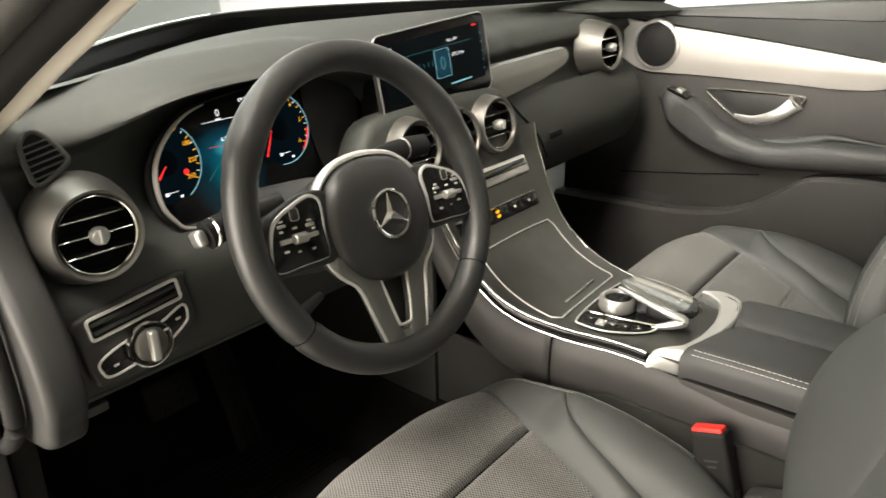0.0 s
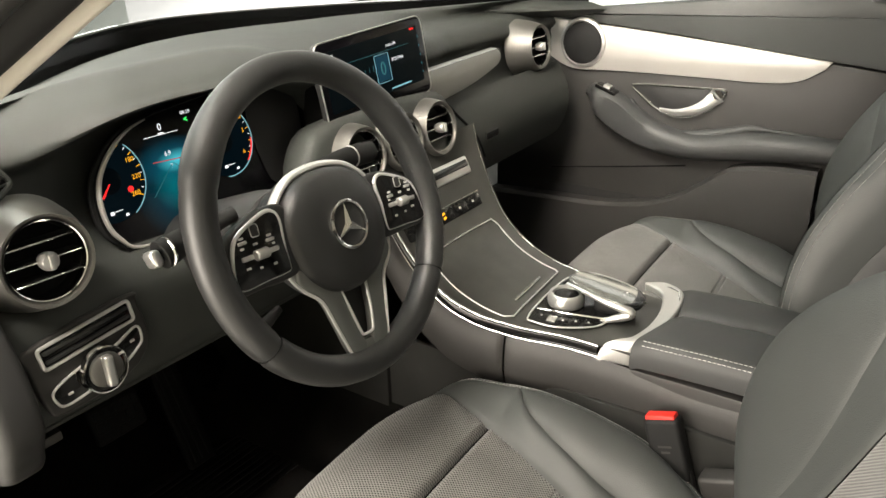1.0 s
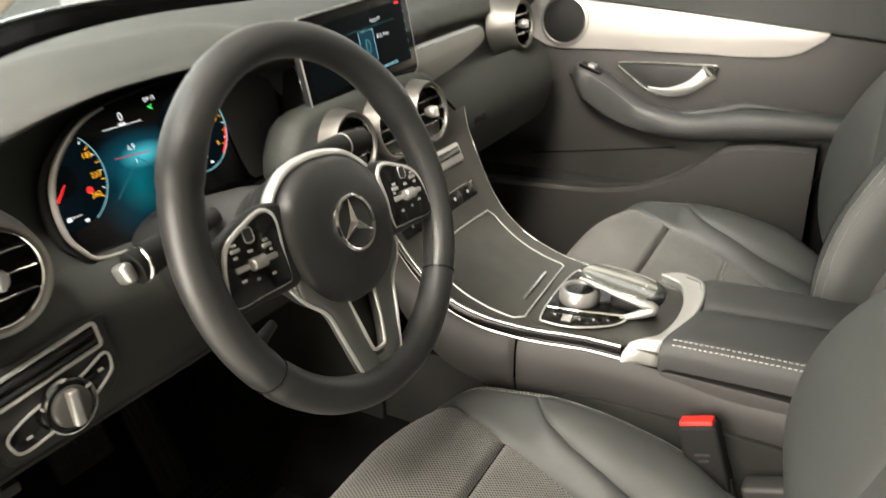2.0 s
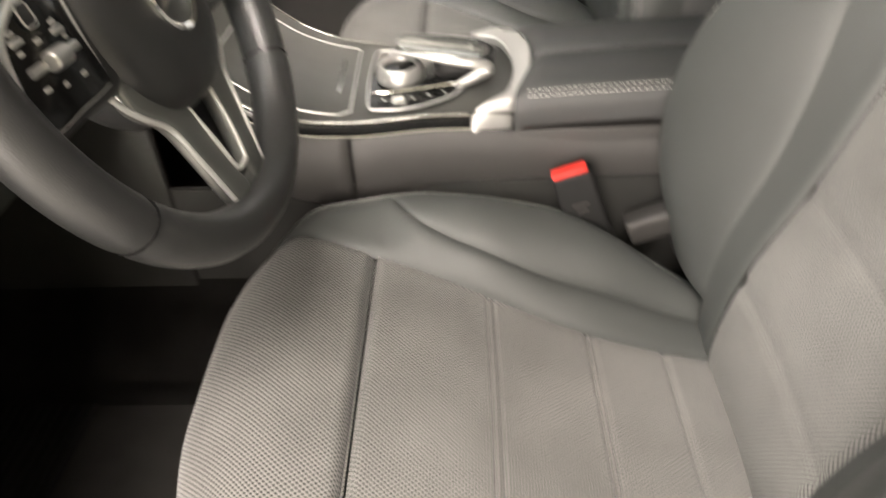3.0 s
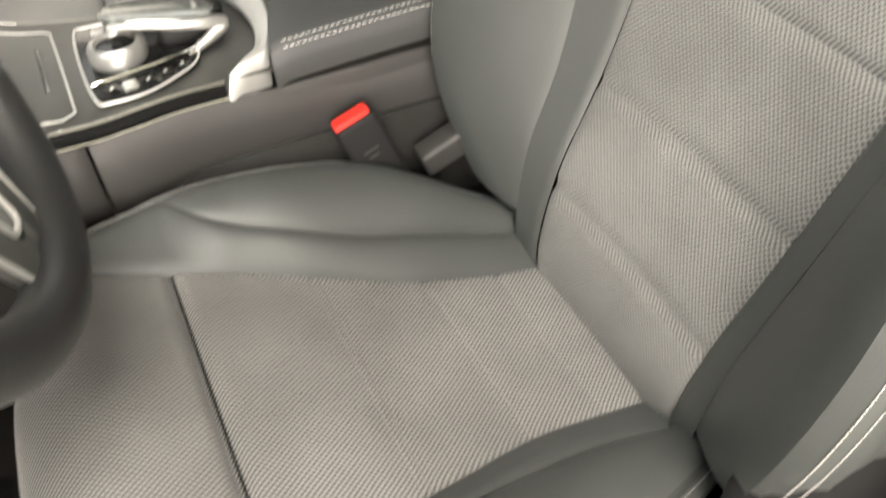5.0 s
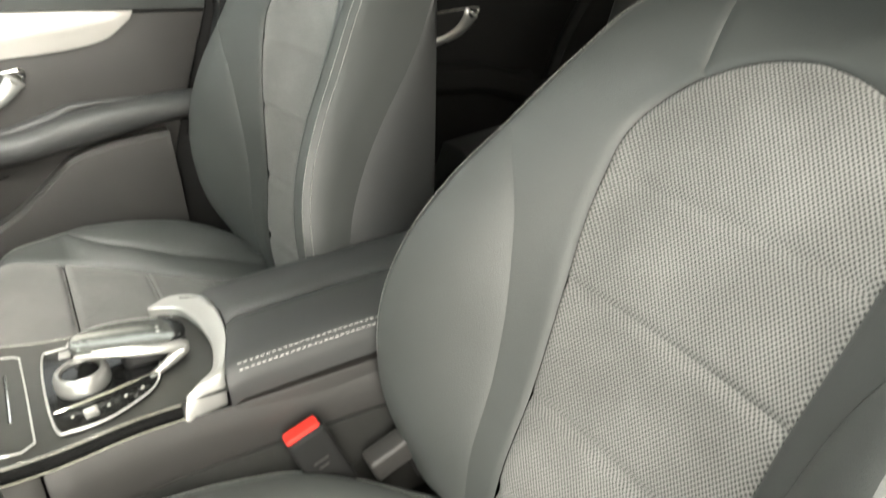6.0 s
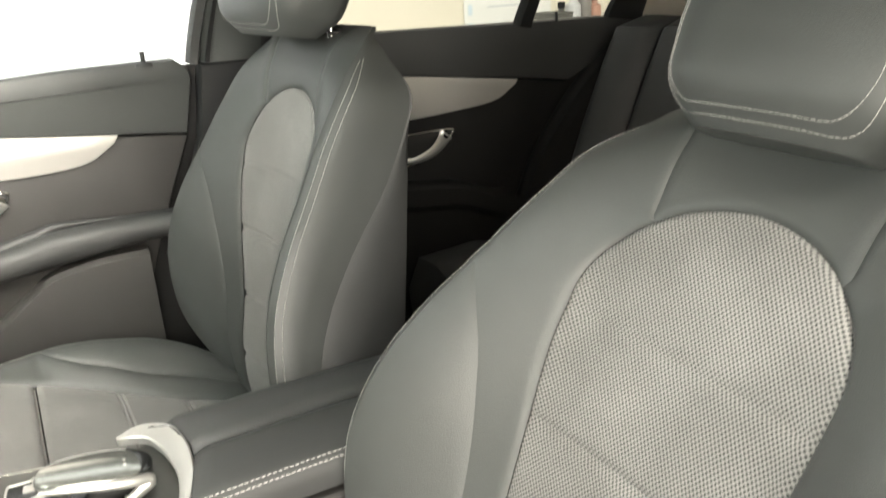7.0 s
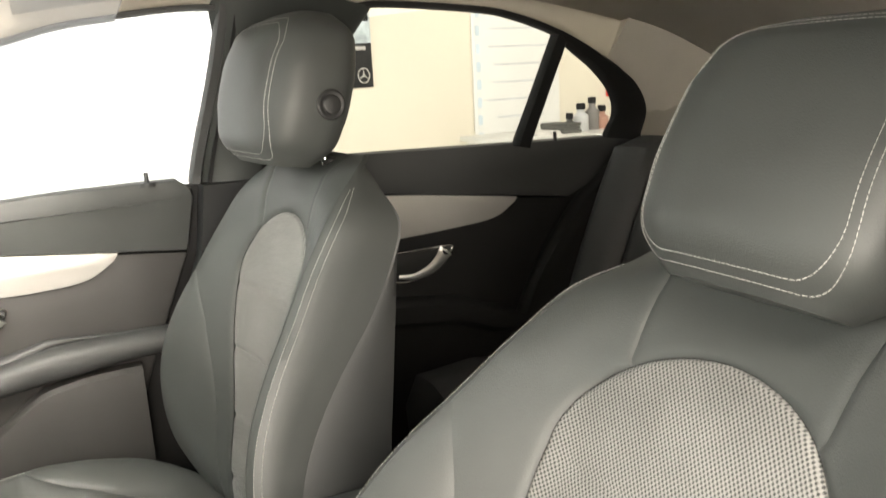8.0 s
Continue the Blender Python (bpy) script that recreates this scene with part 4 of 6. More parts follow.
for (cx, cy), amount, marks, n0, n1, icon, a0, a1 in GAUGES:
    ring = [(max(-0.156 + 0.9 * max(0.0, cy + amount * 0.98 * math.sin(radians(a))), cx + amount * 0.98 * math.cos(radians(a))), cy + amount * 0.98 * math.sin(radians(a))) for a in range(0, 360, 8)]
    gauge = part("gauge", plate(ring, 0.0006, pose(0, 0, -0.0028), 0), glowing("gauge_ground", (0.002, 0.012, 0.02), 0.35), cluster)
    part("gauge_ring", tube([(cx + amount * math.cos(radians(a)), cy + amount * math.sin(radians(a)), -0.0014) for a in range(a0, a1, 6)], 0.0006, 6), ICEBLUE, gauge)
    for k in range(9):
        a = radians(-34 + 11 * k)
        part("tick", box(0.003 if k % 2 else 0.005, 0.0008, 0.0005, pose(cx + amount * 0.92 * math.cos(a), cy + amount * 0.92 * math.sin(a), -0.0016, 0, 0, math.degrees(a)), 0), AMBER if k % 2 == 0 else WHITELIT, gauge, smooth=False)
    for text, x, y in marks:
        words(text, 0.0080, AMBER, gauge, pose(x, y, -0.0014))
    d = Vector((n1[0] - n0[0], n1[1] - n0[1]))
    part("needle", plate([(0, -0.0011), (d.length, -0.0005), (d.length, 0.0005), (0, 0.0011)], 0.0006, pose(n0[0], n0[1], -0.0016, 0, 0, math.degrees(math.atan2(d.y, d.x))), 0), REDLIT, gauge, smooth=False)
    part("cap", lathe([(0, 0), (0.016, 0), (0.015, 0.0005), (0, 0.0006)], 24, pose(max(cx, -0.140), cy, -0.0023)), glowing("gauge_cap", (0.0, 0.003, 0.006), 0.3), gauge)
    for k in range(3):
        part("symbol", box((0.005, 0.011, 0.004)[k], (0.004, 0.0008, 0.003)[k], 0.0005, pose(icon[0] - 0.009 + 0.009 * k, icon[1] + (0.0, 0.001, -0.006)[k], -0.0014), 0), WHITELIT, gauge, smooth=False)
part("warning_symbol", lathe([(0, 0), (0.0036, 0), (0.0036, 0.0006), (0, 0.0006)], 16, pose(-0.1168, -0.013, -0.0014)), REDLIT, cluster)
part("red_zone", tube([(0.034 + 0.046 * math.cos(radians(a)), 0.010 + 0.046 * math.sin(radians(a)), -0.0012) for a in range(-48, -4, 4)], 0.0009, 6), REDLIT, cluster)
words("0", 0.012, WHITELIT, cluster, pose(-0.0533, 0.0475, -0.0022))
words("09:19", 0.0068, WHITELIT, cluster, pose(-0.0107, 0.0575, -0.0022))
words("6.9", 0.0080, WHITELIT, cluster, pose(-0.053, 0.0144, -0.0022))
words("7", 0.0065, WHITELIT, cluster, pose(-0.052, -0.0011, -0.0022))
part("underline", box(0.050, 0.0007, 0.0005, pose(-0.054, 0.0385, -0.0022, 0, 0, 0), 0), WHITELIT, cluster, smooth=False)
for k in range(3):
    part("unit_mark", box(0.0022, 0.0022, 0.0005, pose(-0.057 + 0.003 * k, 0.0400, -0.0020), 0), WHITELIT, cluster, smooth=False)
part("horizon_bar", box(0.046, 0.0012, 0.0005, pose(-0.054, 0.0062, -0.0024, 0, 0, -4), 0), glowing("dim_red_light", (0.8, 0.12, 0.12), 0.7), cluster, smooth=False)
for s in (-1, 1):
    part("lane_line", plate([(0, 0), (s * 0.038, -0.034), (s * 0.040, -0.034), (0.001, 0)][::s], 0.0004, pose(-0.050, 0.002, -0.0024), 0), TEALLIT, cluster, smooth=False)
for d in (-1, 1):
    part("green_symbol", box(0.006, 0.0012, 0.0005, pose(-0.0129, 0.0492 + 0.0008 * d, -0.0022, 0, 0, 32 * d), 0), GREENLIT, cluster, smooth=False)

display = thing("central_display", "free-standing wide media screen with thin silver frame, switched on", "screen", pose(-0.0435, 0.205, 0.7180, 82, -3.3, 0))
part("housing", plate(rounded(0.2530, 0.1225, 0.014), 0.012, pose(0, 0, -0.012), 0.004, 3), PLASTIC, display, "black housing")
part("rim", tube([(x, y, 0.0) for x, y in rounded(0.2525, 0.1220, 0.014)] + [(0.12625, 0.047, 0.0)], 0.0011, 8), SATIN, display, "thin silver rim")
glass = part("glass", plate(rounded(0.2505, 0.120, 0.0130), 0.002, pose(0, 0, -0.001), 0.0008), SCREEN, display, "black glossy glass")
part("picture", plate(rounded(0.225, 0.086, 0.003), 0.0004, pose(-0.002, 0.004, 0.0012), 0), glowing("media_picture", (0.004, 0.014, 0.020), 0.16), glass)
part("tile_frame", tube([(0.012 + x, 0.0 + y, 0.002) for x, y in rounded(0.034, 0.042, 0.002, 2)] + [(0.029, 0.019, 0.002)], 0.0004, 6), ICEBLUE, glass)
part("tile", box(0.030, 0.038, 0.0005, pose(0.012, 0, 0.0018), 0), glowing("tile_blue", (0.02, 0.12, 0.20), 0.35), glass)
part("tile_ring", tube([(0.012 + 0.0045 * math.cos(a), 0.009 * math.sin(a), 0.0024) for a in [2 * math.pi * k / 24 for k in range(25)]], 0.0013, 6), TEALLIT, glass)
words("87.5 MHz", 0.0075, WHITELIT, glass, pose(0.036, 0.008, 0.0018), "LEFT")
words("Radio FM", 0.0065, WHITELIT, glass, pose(0.040, 0.031, 0.0018))
words("09:19", 0.0055, WHITELIT, glass, pose(-0.098, 0.040, 0.0018))
part("header_line", box(0.19, 0.0006, 0.0004, pose(-0.01, 0.024, 0.0018), 0), TEALLIT, glass)
part("footer_writing", box(0.050, 0.0022, 0.0004, pose(0.050, -0.034, 0.0018), 0), ICEBLUE, glass)
part("status_dot", box(0.010, 0.0025, 0.0004, pose(0.098, 0.044, 0.0018), 0), REDLIT, glass)
for k in range(5):
    part("side_symbol", box(0.0022, 0.003, 0.0004, pose(0.110, 0.030 - 0.014 * k, 0.0018), 0), TEALLIT, glass)
for k in range(6):
    part("side_bar", box(0.0008, 0.005 + 0.002 * (k % 3), 0.0004, pose(-0.060 + 0.010 * k, 0.004, 0.0018), 0), TEALLIT, glass)
part("foot", box(0.10, 0.03, 0.03, pose(-0.01, -0.060, -0.020), 0.006), PLASTIC, display)


# ---- centre console ----
CX = 0.012
console = thing("centre_console", "dark grey centre console with chrome edging and roller cover", "centre console")
TOP = curve_of([(-0.60, 0.372), (-0.30, 0.374), (-0.235, 0.380), (-0.15, 0.386), (-0.06, 0.388), (0.0, 0.398), (0.05, 0.420), (0.087, 0.450), (0.115, 0.49), (0.140, 0.54), (0.155, 0.575), (0.160, 0.60)])
HALF = curve_of([(-0.60, 0.096), (-0.25, 0.090), (-0.15, 0.096), (-0.05, 0.112), (0.03, 0.124), (0.10, 0.130), (0.160, 0.145)])


def deck(x, y):
    t = (x - CX) / HALF(y)
    return TOP(y) - 0.002 - 0.004 * abs(t) ** 2.5 * smoothstep(0.12, 0.02, y)


ys = [-0.60 + 0.76 * i / 100 for i in range(101)]
part("top_panel", grid_mesh([[(CX + HALF(y) * (k / 8 - 1), y, deck(CX + HALF(y) * (k / 8 - 1), y)) for k in range(17)] for y in ys]), ASH, console, "dark grey open-pore panel")
for s in (1, -1):
    def edge(y, out=0.0, down=0.0):
        x = CX + s * HALF(y)
        return (x + s * out, y, deck(x, y) - down)

    for nm, y0, y1 in (("front_side_wall", -0.053, 0.159), ("rear_side_wall", -0.60, -0.056)):
        rows = []
        for i in range(41):
            y = y0 + (y1 - y0) * i / 40
            e = edge(y)
            g = 0.004 * math.exp(-((min(y - y0, y1 - y) / 0.004) ** 2))
            rows.append([(e[0] + s * (a - g), y, e[2] - d if d < 1 else 0.04) for a, d in ((0.003, 0.0178), (0.008, 0.024), (0.012, 0.045), (0.013, 0.075), (0.008, 0.100), (-0.004, 0.110), (-0.020, 0.114))])
        part(nm, grid_mesh(rows), HARD, console, "grey console side wall")
    run = [y for y in ys if -0.196 < y]
    part("chrome_strip", tube([edge(y, 0.0005, 0.0008) for y in run], 0.0019, 10), CHROME, console, "chrome strip")
    part("gloss_band", grid_mesh([[edge(y, o, d) for o, d in ((-0.001, 0.002), (0.0025, 0.004), (0.0035, 0.009), (0.0030, 0.014), (0.0, 0.017))] for y in run]), GLOSS, console, "dark polished band")
    part("chrome_strip", tube([edge(y, 0.0035, 0.0165) for y in run], 0.0012, 8), CHROME, console, "chrome strip")
cover = [(x, y, deck(x, y) + 0.0024) for x, y in
         smooth_line([(-0.080, -0.056), (0.006, -0.051), (0.086, -0.045)], 5) + smooth_line([(0.092, -0.038), (0.100, 0.03), (0.106, 0.080)], 6)
         + smooth_line([(0.098, 0.089), (0.012, 0.090), (-0.076, 0.089)], 5) + smooth_line([(-0.088, 0.080), (-0.090, 0.03), (-0.090, -0.044)], 6)]
part("cover_frame", tube(cover + [cover[0]], 0.0011, 8, caps=False), BRIGHT, console, "bright frame of the roller cover")
part("cover_handle", tube([(-0.042, -0.036, deck(-0.042, -0.036) + 0.002), (0.000, -0.034, deck(0.0, -0.034) + 0.002), (0.048, -0.031, deck(0.048, -0.031) + 0.002)], 0.0022, 8), CHROME, console, "chrome pull strip")

# climate rows
row_a = part("climate_strip", plate(rounded(0.220, 0.030, 0.004), 0.008, pose(CX - 0.015, 0.146, 0.538, 64, 0, 0), 0.002), SATIN, console, "silver climate control strip")
part("strip_window", plate(rounded(0.200, 0.012, 0.002), 0.002, pose(CX - 0.015, 0.1375, 0.546, 64, 0, 0), 0.0005), GLOSS, row_a)
part("strip_lip", tube([(CX - 0.123, 0.140, 0.526), (CX + 0.093, 0.140, 0.526)], 0.003, 8), CHROME, row_a)
row_b = part("button_strip", plate(rounded(0.210, 0.026, 0.005), 0.008, pose(CX - 0.015, 0.120, 0.484, 60, 0, 0), 0.002), GLOSS, console, "glossy black button strip")
part("strip_edge", tube([(CX - 0.118, 0.117, 0.4985), (CX + 0.088, 0.117, 0.4985)], 0.0016, 8), CHROME, row_b)
for k in range(5):
    at = pose(CX - 0.095 + 0.040 * k, 0.1135, 0.4870, 60, 0, 0)
    part("button", box(0.037, 0.019, 0.0024, at, 0.0010), GLOSS, row_b)
    if k in (1, 2):
        for d in (-0.0035, 0.0035):
            part("heating_symbol", box(0.0085, 0.0040, 0.0008, at @ pose(0.012 * (1.5 - k), d, 0.0014, 0, 0, 14), 0.0004, 1), AMBER, row_b, "lit orange seat heating symbol")
    else:
        part("symbol", box(0.0055, 0.0040, 0.0008, at @ pose(0, 0, 0.0014), 0.0004, 1), THREAD, row_b)

# controller, touchpad
ctrl = thing("touchpad_controller", "silver rotary controller with raised glossy touchpad", "controller", pose(0.0, -0.125, 0.386))
outline = smooth_loop([(-0.071, 0.050), (0.0, 0.057), (0.072, 0.057), (0.082, 0.046), (0.079, 0.0), (0.05, -0.045), (0.02, -0.058), (-0.02, -0.055), (-0.05, -0.043), (-0.076, -0.003), (-0.080, 0.036)], 5)
part("base_plate", grid_mesh([[(x * k / 4, y * k / 4, deck(x * k / 4, y * k / 4 - 0.125) - 0.386 + 0.0040) for k in range(5)] for x, y in outline + outline[:1]]), GLOSS, ctrl, "glossy black base plate")
part("plate_frame", tube([(x, y, deck(x, y - 0.125) - 0.386 + 0.0045) for x, y in outline + outline[:1]], 0.0013, 8, caps=False), BRIGHT, ctrl, "bright frame")
for k in range(5):
    y = 0.034 - 0.017 * k
    x = -0.060 + 0.016 * smoothstep(1.5, 4.5, k)
    part("key", box(0.014, 0.013, 0.002, pose(x, y, deck(x, y - 0.125) - 0.3812, 0, -3, 8), 0.0008), SATIN if k == 1 else GLOSS, ctrl)
    part("symbol", box(0.0035, 0.003, 0.0006, pose(x, y, deck(x, y - 0.125) - 0.3800, 0, -3, 8), 0.0003, 1), THREAD, ctrl)
for k in range(3):
    y = 0.034 - 0.017 * k
    part("key", box(0.014, 0.013, 0.002, pose(0.066, y, deck(0.066, y - 0.125) - 0.3812, 0, 3, -4), 0.0008), SATIN if k == 0 else GLOSS, ctrl)
part("key_rail", tube([(-0.046, 0.050, 0.004), (-0.045, 0.030, 0.005), (-0.039, -0.005, 0.005), (-0.026, -0.052, 0.004)], 0.0017, 8), CHROME, ctrl)
wheel = part("rotary_dial", lathe([(0.0, 0.003), (0.0268, 0.003), (0.0280, 0.007), (0.0276, 0.016), (0.0260, 0.0205), (0.0235, 0.0225), (0.0205, 0.0215), (0.0195, 0.017), (0, 0.017)], 48, pose(-0.009, 0.019, 0.001)), SATIN, ctrl, "satin silver dial")
part("dial_face", lathe([(0, 0), (0.0195, 0), (0.0185, 0.0015), (0, 0.002)], 32, pose(-0.009, 0.019, 0.018)), GLOSS, wheel)
pad_line = smooth_loop([(-0.004, 0.018), (0.020, 0.025), (0.041, 0.012), (0.052, -0.025), (0.050, -0.065), (0.030, -0.088), (0.0, -0.089), (-0.015, -0.070), (-0.013, -0.025)], 5)
pad = part("touchpad", plate(pad_line, 0.009, pose(0.0, 0.0, 0.030, 9, 3, 0), 0.003, 3), PADTOP, ctrl, "glossy smoked touchpad")
part("pad_end", plate(smooth_loop([(0.050, -0.068), (0.030, -0.076), (0.0, -0.078), (-0.013, -0.072), (-0.002, -0.0895), (0.030, -0.0890)], 4), 0.0096, pose(0.0, 0.0, 0.030, 9, 3, 0), 0.001), GLOSS, pad, "black pad end")
palm = smooth_line([(-0.005, 0.021, 0.0345), (-0.012, -0.006, 0.0325), (-0.017, -0.036, 0.0280), (-0.017, -0.064, 0.0230), (-0.013, -0.082, 0.0185), (-0.013, -0.083, 0.0130), (-0.017, -0.070, 0.0075), (-0.022, -0.056, 0.0025), (-0.027, -0.044, 0.0005)], 5)
part("pad_rail", tube(palm, [float(np.interp(i / (len(palm) - 1), (0, 0.2, 0.45, 0.6, 0.75, 1), (0.0020, 0.0036, 0.0056, 0.0064, 0.0060, 0.0025))) for i in range(len(palm))], 12, flat=1.1), SATIN, ctrl, "satin silver palm rail")
part("pad_rail", tube(smooth_line([(0.026, 0.024, 0.033), (0.046, 0.005, 0.032), (0.053, -0.03, 0.027), (0.050, -0.066, 0.021), (0.034, -0.086, 0.012)], 5), 0.0035, 12, flat=1.2), SATIN, ctrl)
part("pad_foot", box(0.046, 0.050, 0.032, pose(0.018, -0.046, 0.012), 0.012, 3), PLASTIC, ctrl)
for k in range(2):
    part("pad_mark", box(0.003, 0.003, 0.0005, pose(0.010 + 0.010 * k, -0.064, 0.0300, 9, 3, 0), 0), THREAD, ctrl)

# silver clip that sweeps round behind the controller
outer = smooth_line([(-0.0715, -0.2350, 0.3535), (-0.0705, -0.2370, 0.372), (-0.067, -0.2385, 0.3865), (-0.058, -0.2410, 0.3910), (-0.044, -0.2460, 0.3925), (0.0, -0.2570, 0.394), (0.053, -0.2590, 0.397), (0.098, -0.2480, 0.399), (0.117, -0.2160, 0.399), (0.105, -0.1870, 0.397)], 6)
inner = smooth_line([(-0.0860, -0.1900, 0.3575), (-0.0830, -0.1930, 0.370), (-0.0760, -0.1990, 0.3825), (-0.067, -0.2120, 0.3870), (-0.054, -0.2280, 0.3895), (-0.012, -0.2370, 0.3915), (0.037, -0.2350, 0.393), (0.083, -0.2210, 0.395), (0.097, -0.2030, 0.396), (0.100, -0.1880, 0.396)], 6)
rows = []
for i, (a, b) in enumerate(zip(outer, inner)):
    a, b = Vector(a), Vector(b)
    tangent = Vector(outer[min(i + 1, len(outer) - 1)]) - Vector(outer[max(i - 1, 0)])
    up = (b - a).cross(tangent).normalized()
    if up.dot(Vector((-0.5, 0, 1))) < 0:
        up = -up
    bowl = 0.0012 * smoothstep(14, 26, i)
    rows.append([a - up * 0.010, a - up * 0.0008, a.lerp(b, 0.08) + up * 0.0010, a.lerp(b, 0.20) + up * 0.0006, a.lerp(b, 0.55) - up * bowl, a.lerp(b, 0.92) + up * 0.0008, b - up * 0.0008, b - up * 0.010])
part("clip_loop", grid_mesh(rows), CLIP, console, "satin silver clip loop")
part("clip_mark", tube([(0.062, -0.254, 0.402), (0.086, -0.246, 0.404), (0.097, -0.224, 0.403)], 0.0010, 6), CHROME, console)

armrest = thing("armrest", "black leather centre armrest with two lids and white stitching", "armrest")


LID_FRONT = curve_of([(-0.088, -0.237), (-0.070, -0.240), (-0.040, -0.249), (0.0, -0.2585), (0.053, -0.2615), (0.090, -0.253), (0.12, -0.238)])


def lid(x0, x1):
    rows = []
    for i in range(31):
        front = 0.006 * math.exp(-((0.36 * i / 30 / 0.006) ** 2))
        lift = 0.005 * math.sin(math.pi * i / 30)
        prof = ((x0 + 0.001, 0.362), (x0, 0.380), (x0 + 0.003, 0.394), (x0 + 0.010, 0.401), (x0 + 0.02, 0.4035), ((x0 + x1) / 2, 0.405), (x1 - 0.02, 0.4035), (x1 - 0.010, 0.401), (x1 - 0.003, 0.394), (x1, 0.380), (x1 - 0.001, 0.362))
        rows.append([(x, LID_FRONT(x) + (-0.615 - LID_FRONT(x)) * i / 30, z + lift - front) for x, z in prof])
    bm = loft([r for r in rows])
    return bm


part("lid", lid(-0.086, 0.0285), LEATHER_DARK, armrest, "black leather lid")
part("lid", lid(0.0305, 0.118), LEATHER_DARK, armrest, "black leather lid")
for dx, dz in ((0.0025, 0.3950), (0.0073, 0.4000)):
    part("stitching", stitches([(-0.084 + dx, -0.252 - 0.0115 * k, dz + 0.005 * math.sin(math.pi * k / 30) + 0.001) for k in range(30)], 0.0042, 0.0020, 0.0006), THREAD, armrest, "white stitching")
part("bin", box(0.198, 0.374, 0.30, pose(0.014, -0.425, 0.208), 0.006), HARD, armrest, "grey storage bin body")

# ---- belt buckles ----
def belt_buckle(m, label):
    b = thing("seat_belt_buckle", label, "seat belt buckle", m, "seat belt buckles")
    part("body", box(0.026, 0.046, 0.090, pose(0, 0, -0.048), 0.006, 3), RUBBER, b)
    for k in range(2):
        part("marking", box(0.0006, 0.018 - 0.006 * k, 0.003, pose(-0.0132, 0.0, -0.040 - 0.008 * k), 0), HARD, b)
    part("release_button", box(0.018, 0.040, 0.020, pose(0, 0.001, -0.008, 0, 0, 0), 0.003), RED, b, "red release button")
    part("stalk", box(0.012, 0.030, 0.14, pose(0, -0.010, -0.15), 0.003), RUBBER, b)
    return b


belt_buckle(pose(-0.113, -0.297, 0.322, -18, 4, 0), "black seat belt buckle with red button beside the console")
belt_buckle(pose(0.250, -1.00, 0.30, -30, 0, 90), "black rear seat belt buckle with red button")
anchor = thing("belt_anchor", "grey plastic belt anchor cover between seat and console", "belt anchor", pose(-0.128, -0.395, 0.262, -20, 0, 0))
part("cover", box(0.030, 0.070, 0.030, Matrix(), 0.006, 3), HARD, anchor)
part("sleeve", box(0.022, 0.05, 0.05, pose(0, -0.03, -0.03), 0.006), RUBBER, anchor)
for s in (1, -1):
    part("tunnel_side", box(0.012, 0.60, 0.42, pose(CX + s * 0.112, 0.47, 0.235), 0.004), TUNNEL, console, "black carpeted tunnel side")
    part("tunnel_skirt", box(0.010, 1.10, 0.29, pose(CX + s * 0.105, -0.05, 0.155), 0.004), TUNNEL, console, "black carpeted tunnel side")


# ---- doors, pillars, roof ----
def side_plate(outline, x, depth, bevel=0.003, s=1):
    """An outline in (y, z), standing at x and going outwards by depth."""
    bm = plate(outline, depth, TO_SIDE, bevel)
    bm.transform(Matrix.Translation((x, 0, 0)))
    if s < 0:
        bm.transform(Matrix.Diagonal((-1, 1, 1, 1)))
    return bm


def gx(z):
    """How far out the side stands at a height: upright to the belt line, leaning in above it."""
    return 0.755 - 0.42 * max(0.0, z - 0.775)


def frame_bar(pts, width, thick, s=1, off=0.0, n=5):
    """A flat bar along (y, z) points on the leaning side."""
    line = smooth_line(pts, n)
    rows = []
    for i, (y, z) in enumerate(line):
        y0, z0 = line[max(0, i - 1)]
        y1, z1 = line[min(len(line) - 1, i + 1)]
        d = Vector((0, y1 - y0, z1 - z0)).normalized()
        a = Vector((0, -d.z, d.y))
        w = float(np.interp(i / (len(line) - 1), np.linspace(0, 1, len(width)), width)) if isinstance(width, (list, tuple)) else width
        ring = []
        for p, q in ((-0.5, 0), (-0.45, -0.6), (-0.3, -1), (0.3, -1), (0.45, -0.6), (0.5, 0), (0.4, 0.3), (-0.4, 0.3)):
            yy, zz = y + a.y * w * p, z + a.z * w * p
            ring.append(((gx(zz) + off + thick * q) * s, yy, zz))
        rows.append(ring)
    return loft(rows)


# front passenger door
fd = thing("front_passenger_door", "dark grey front passenger door with aluminium trim, closed", "car door")
belt = smooth_line([(0.46, 0.712), (0.25, 0.727), (-0.132, 0.762), (-0.316, 0.769), (-0.43, 0.770)], 4)
rear_edge = [(-0.452, 0.752), (-0.456, 0.735), (-0.434, 0.632)]
split = [(-0.31, 0.645), (0.007, 0.681), (0.32, 0.709), (0.46, 0.712)]
part("upper_panel", side_plate(belt + rear_edge + split[:3], 0.748, 0.05, 0.006), LEATHER, fd, "dark padded upper panel")
part("mid_panel", side_plate([(-0.433, 0.629), (-0.31, 0.642), (0.007, 0.678), (0.32, 0.705), (0.46, 0.708), (0.46, 0.30), (-0.300, 0.30), (-0.345, 0.42)], 0.752, 0.05, 0.004), HARD, fd, "grey inner panel")
trim = smooth_line([(0.33, 0.706), (0.007, 0.679), (-0.309, 0.646)], 6) + smooth_line([(-0.300, 0.632), (-0.247, 0.602), (-0.16, 0.594), (-0.063, 0.595), (0.131, 0.594), (0.25, 0.592), (0.315, 0.62)], 5)
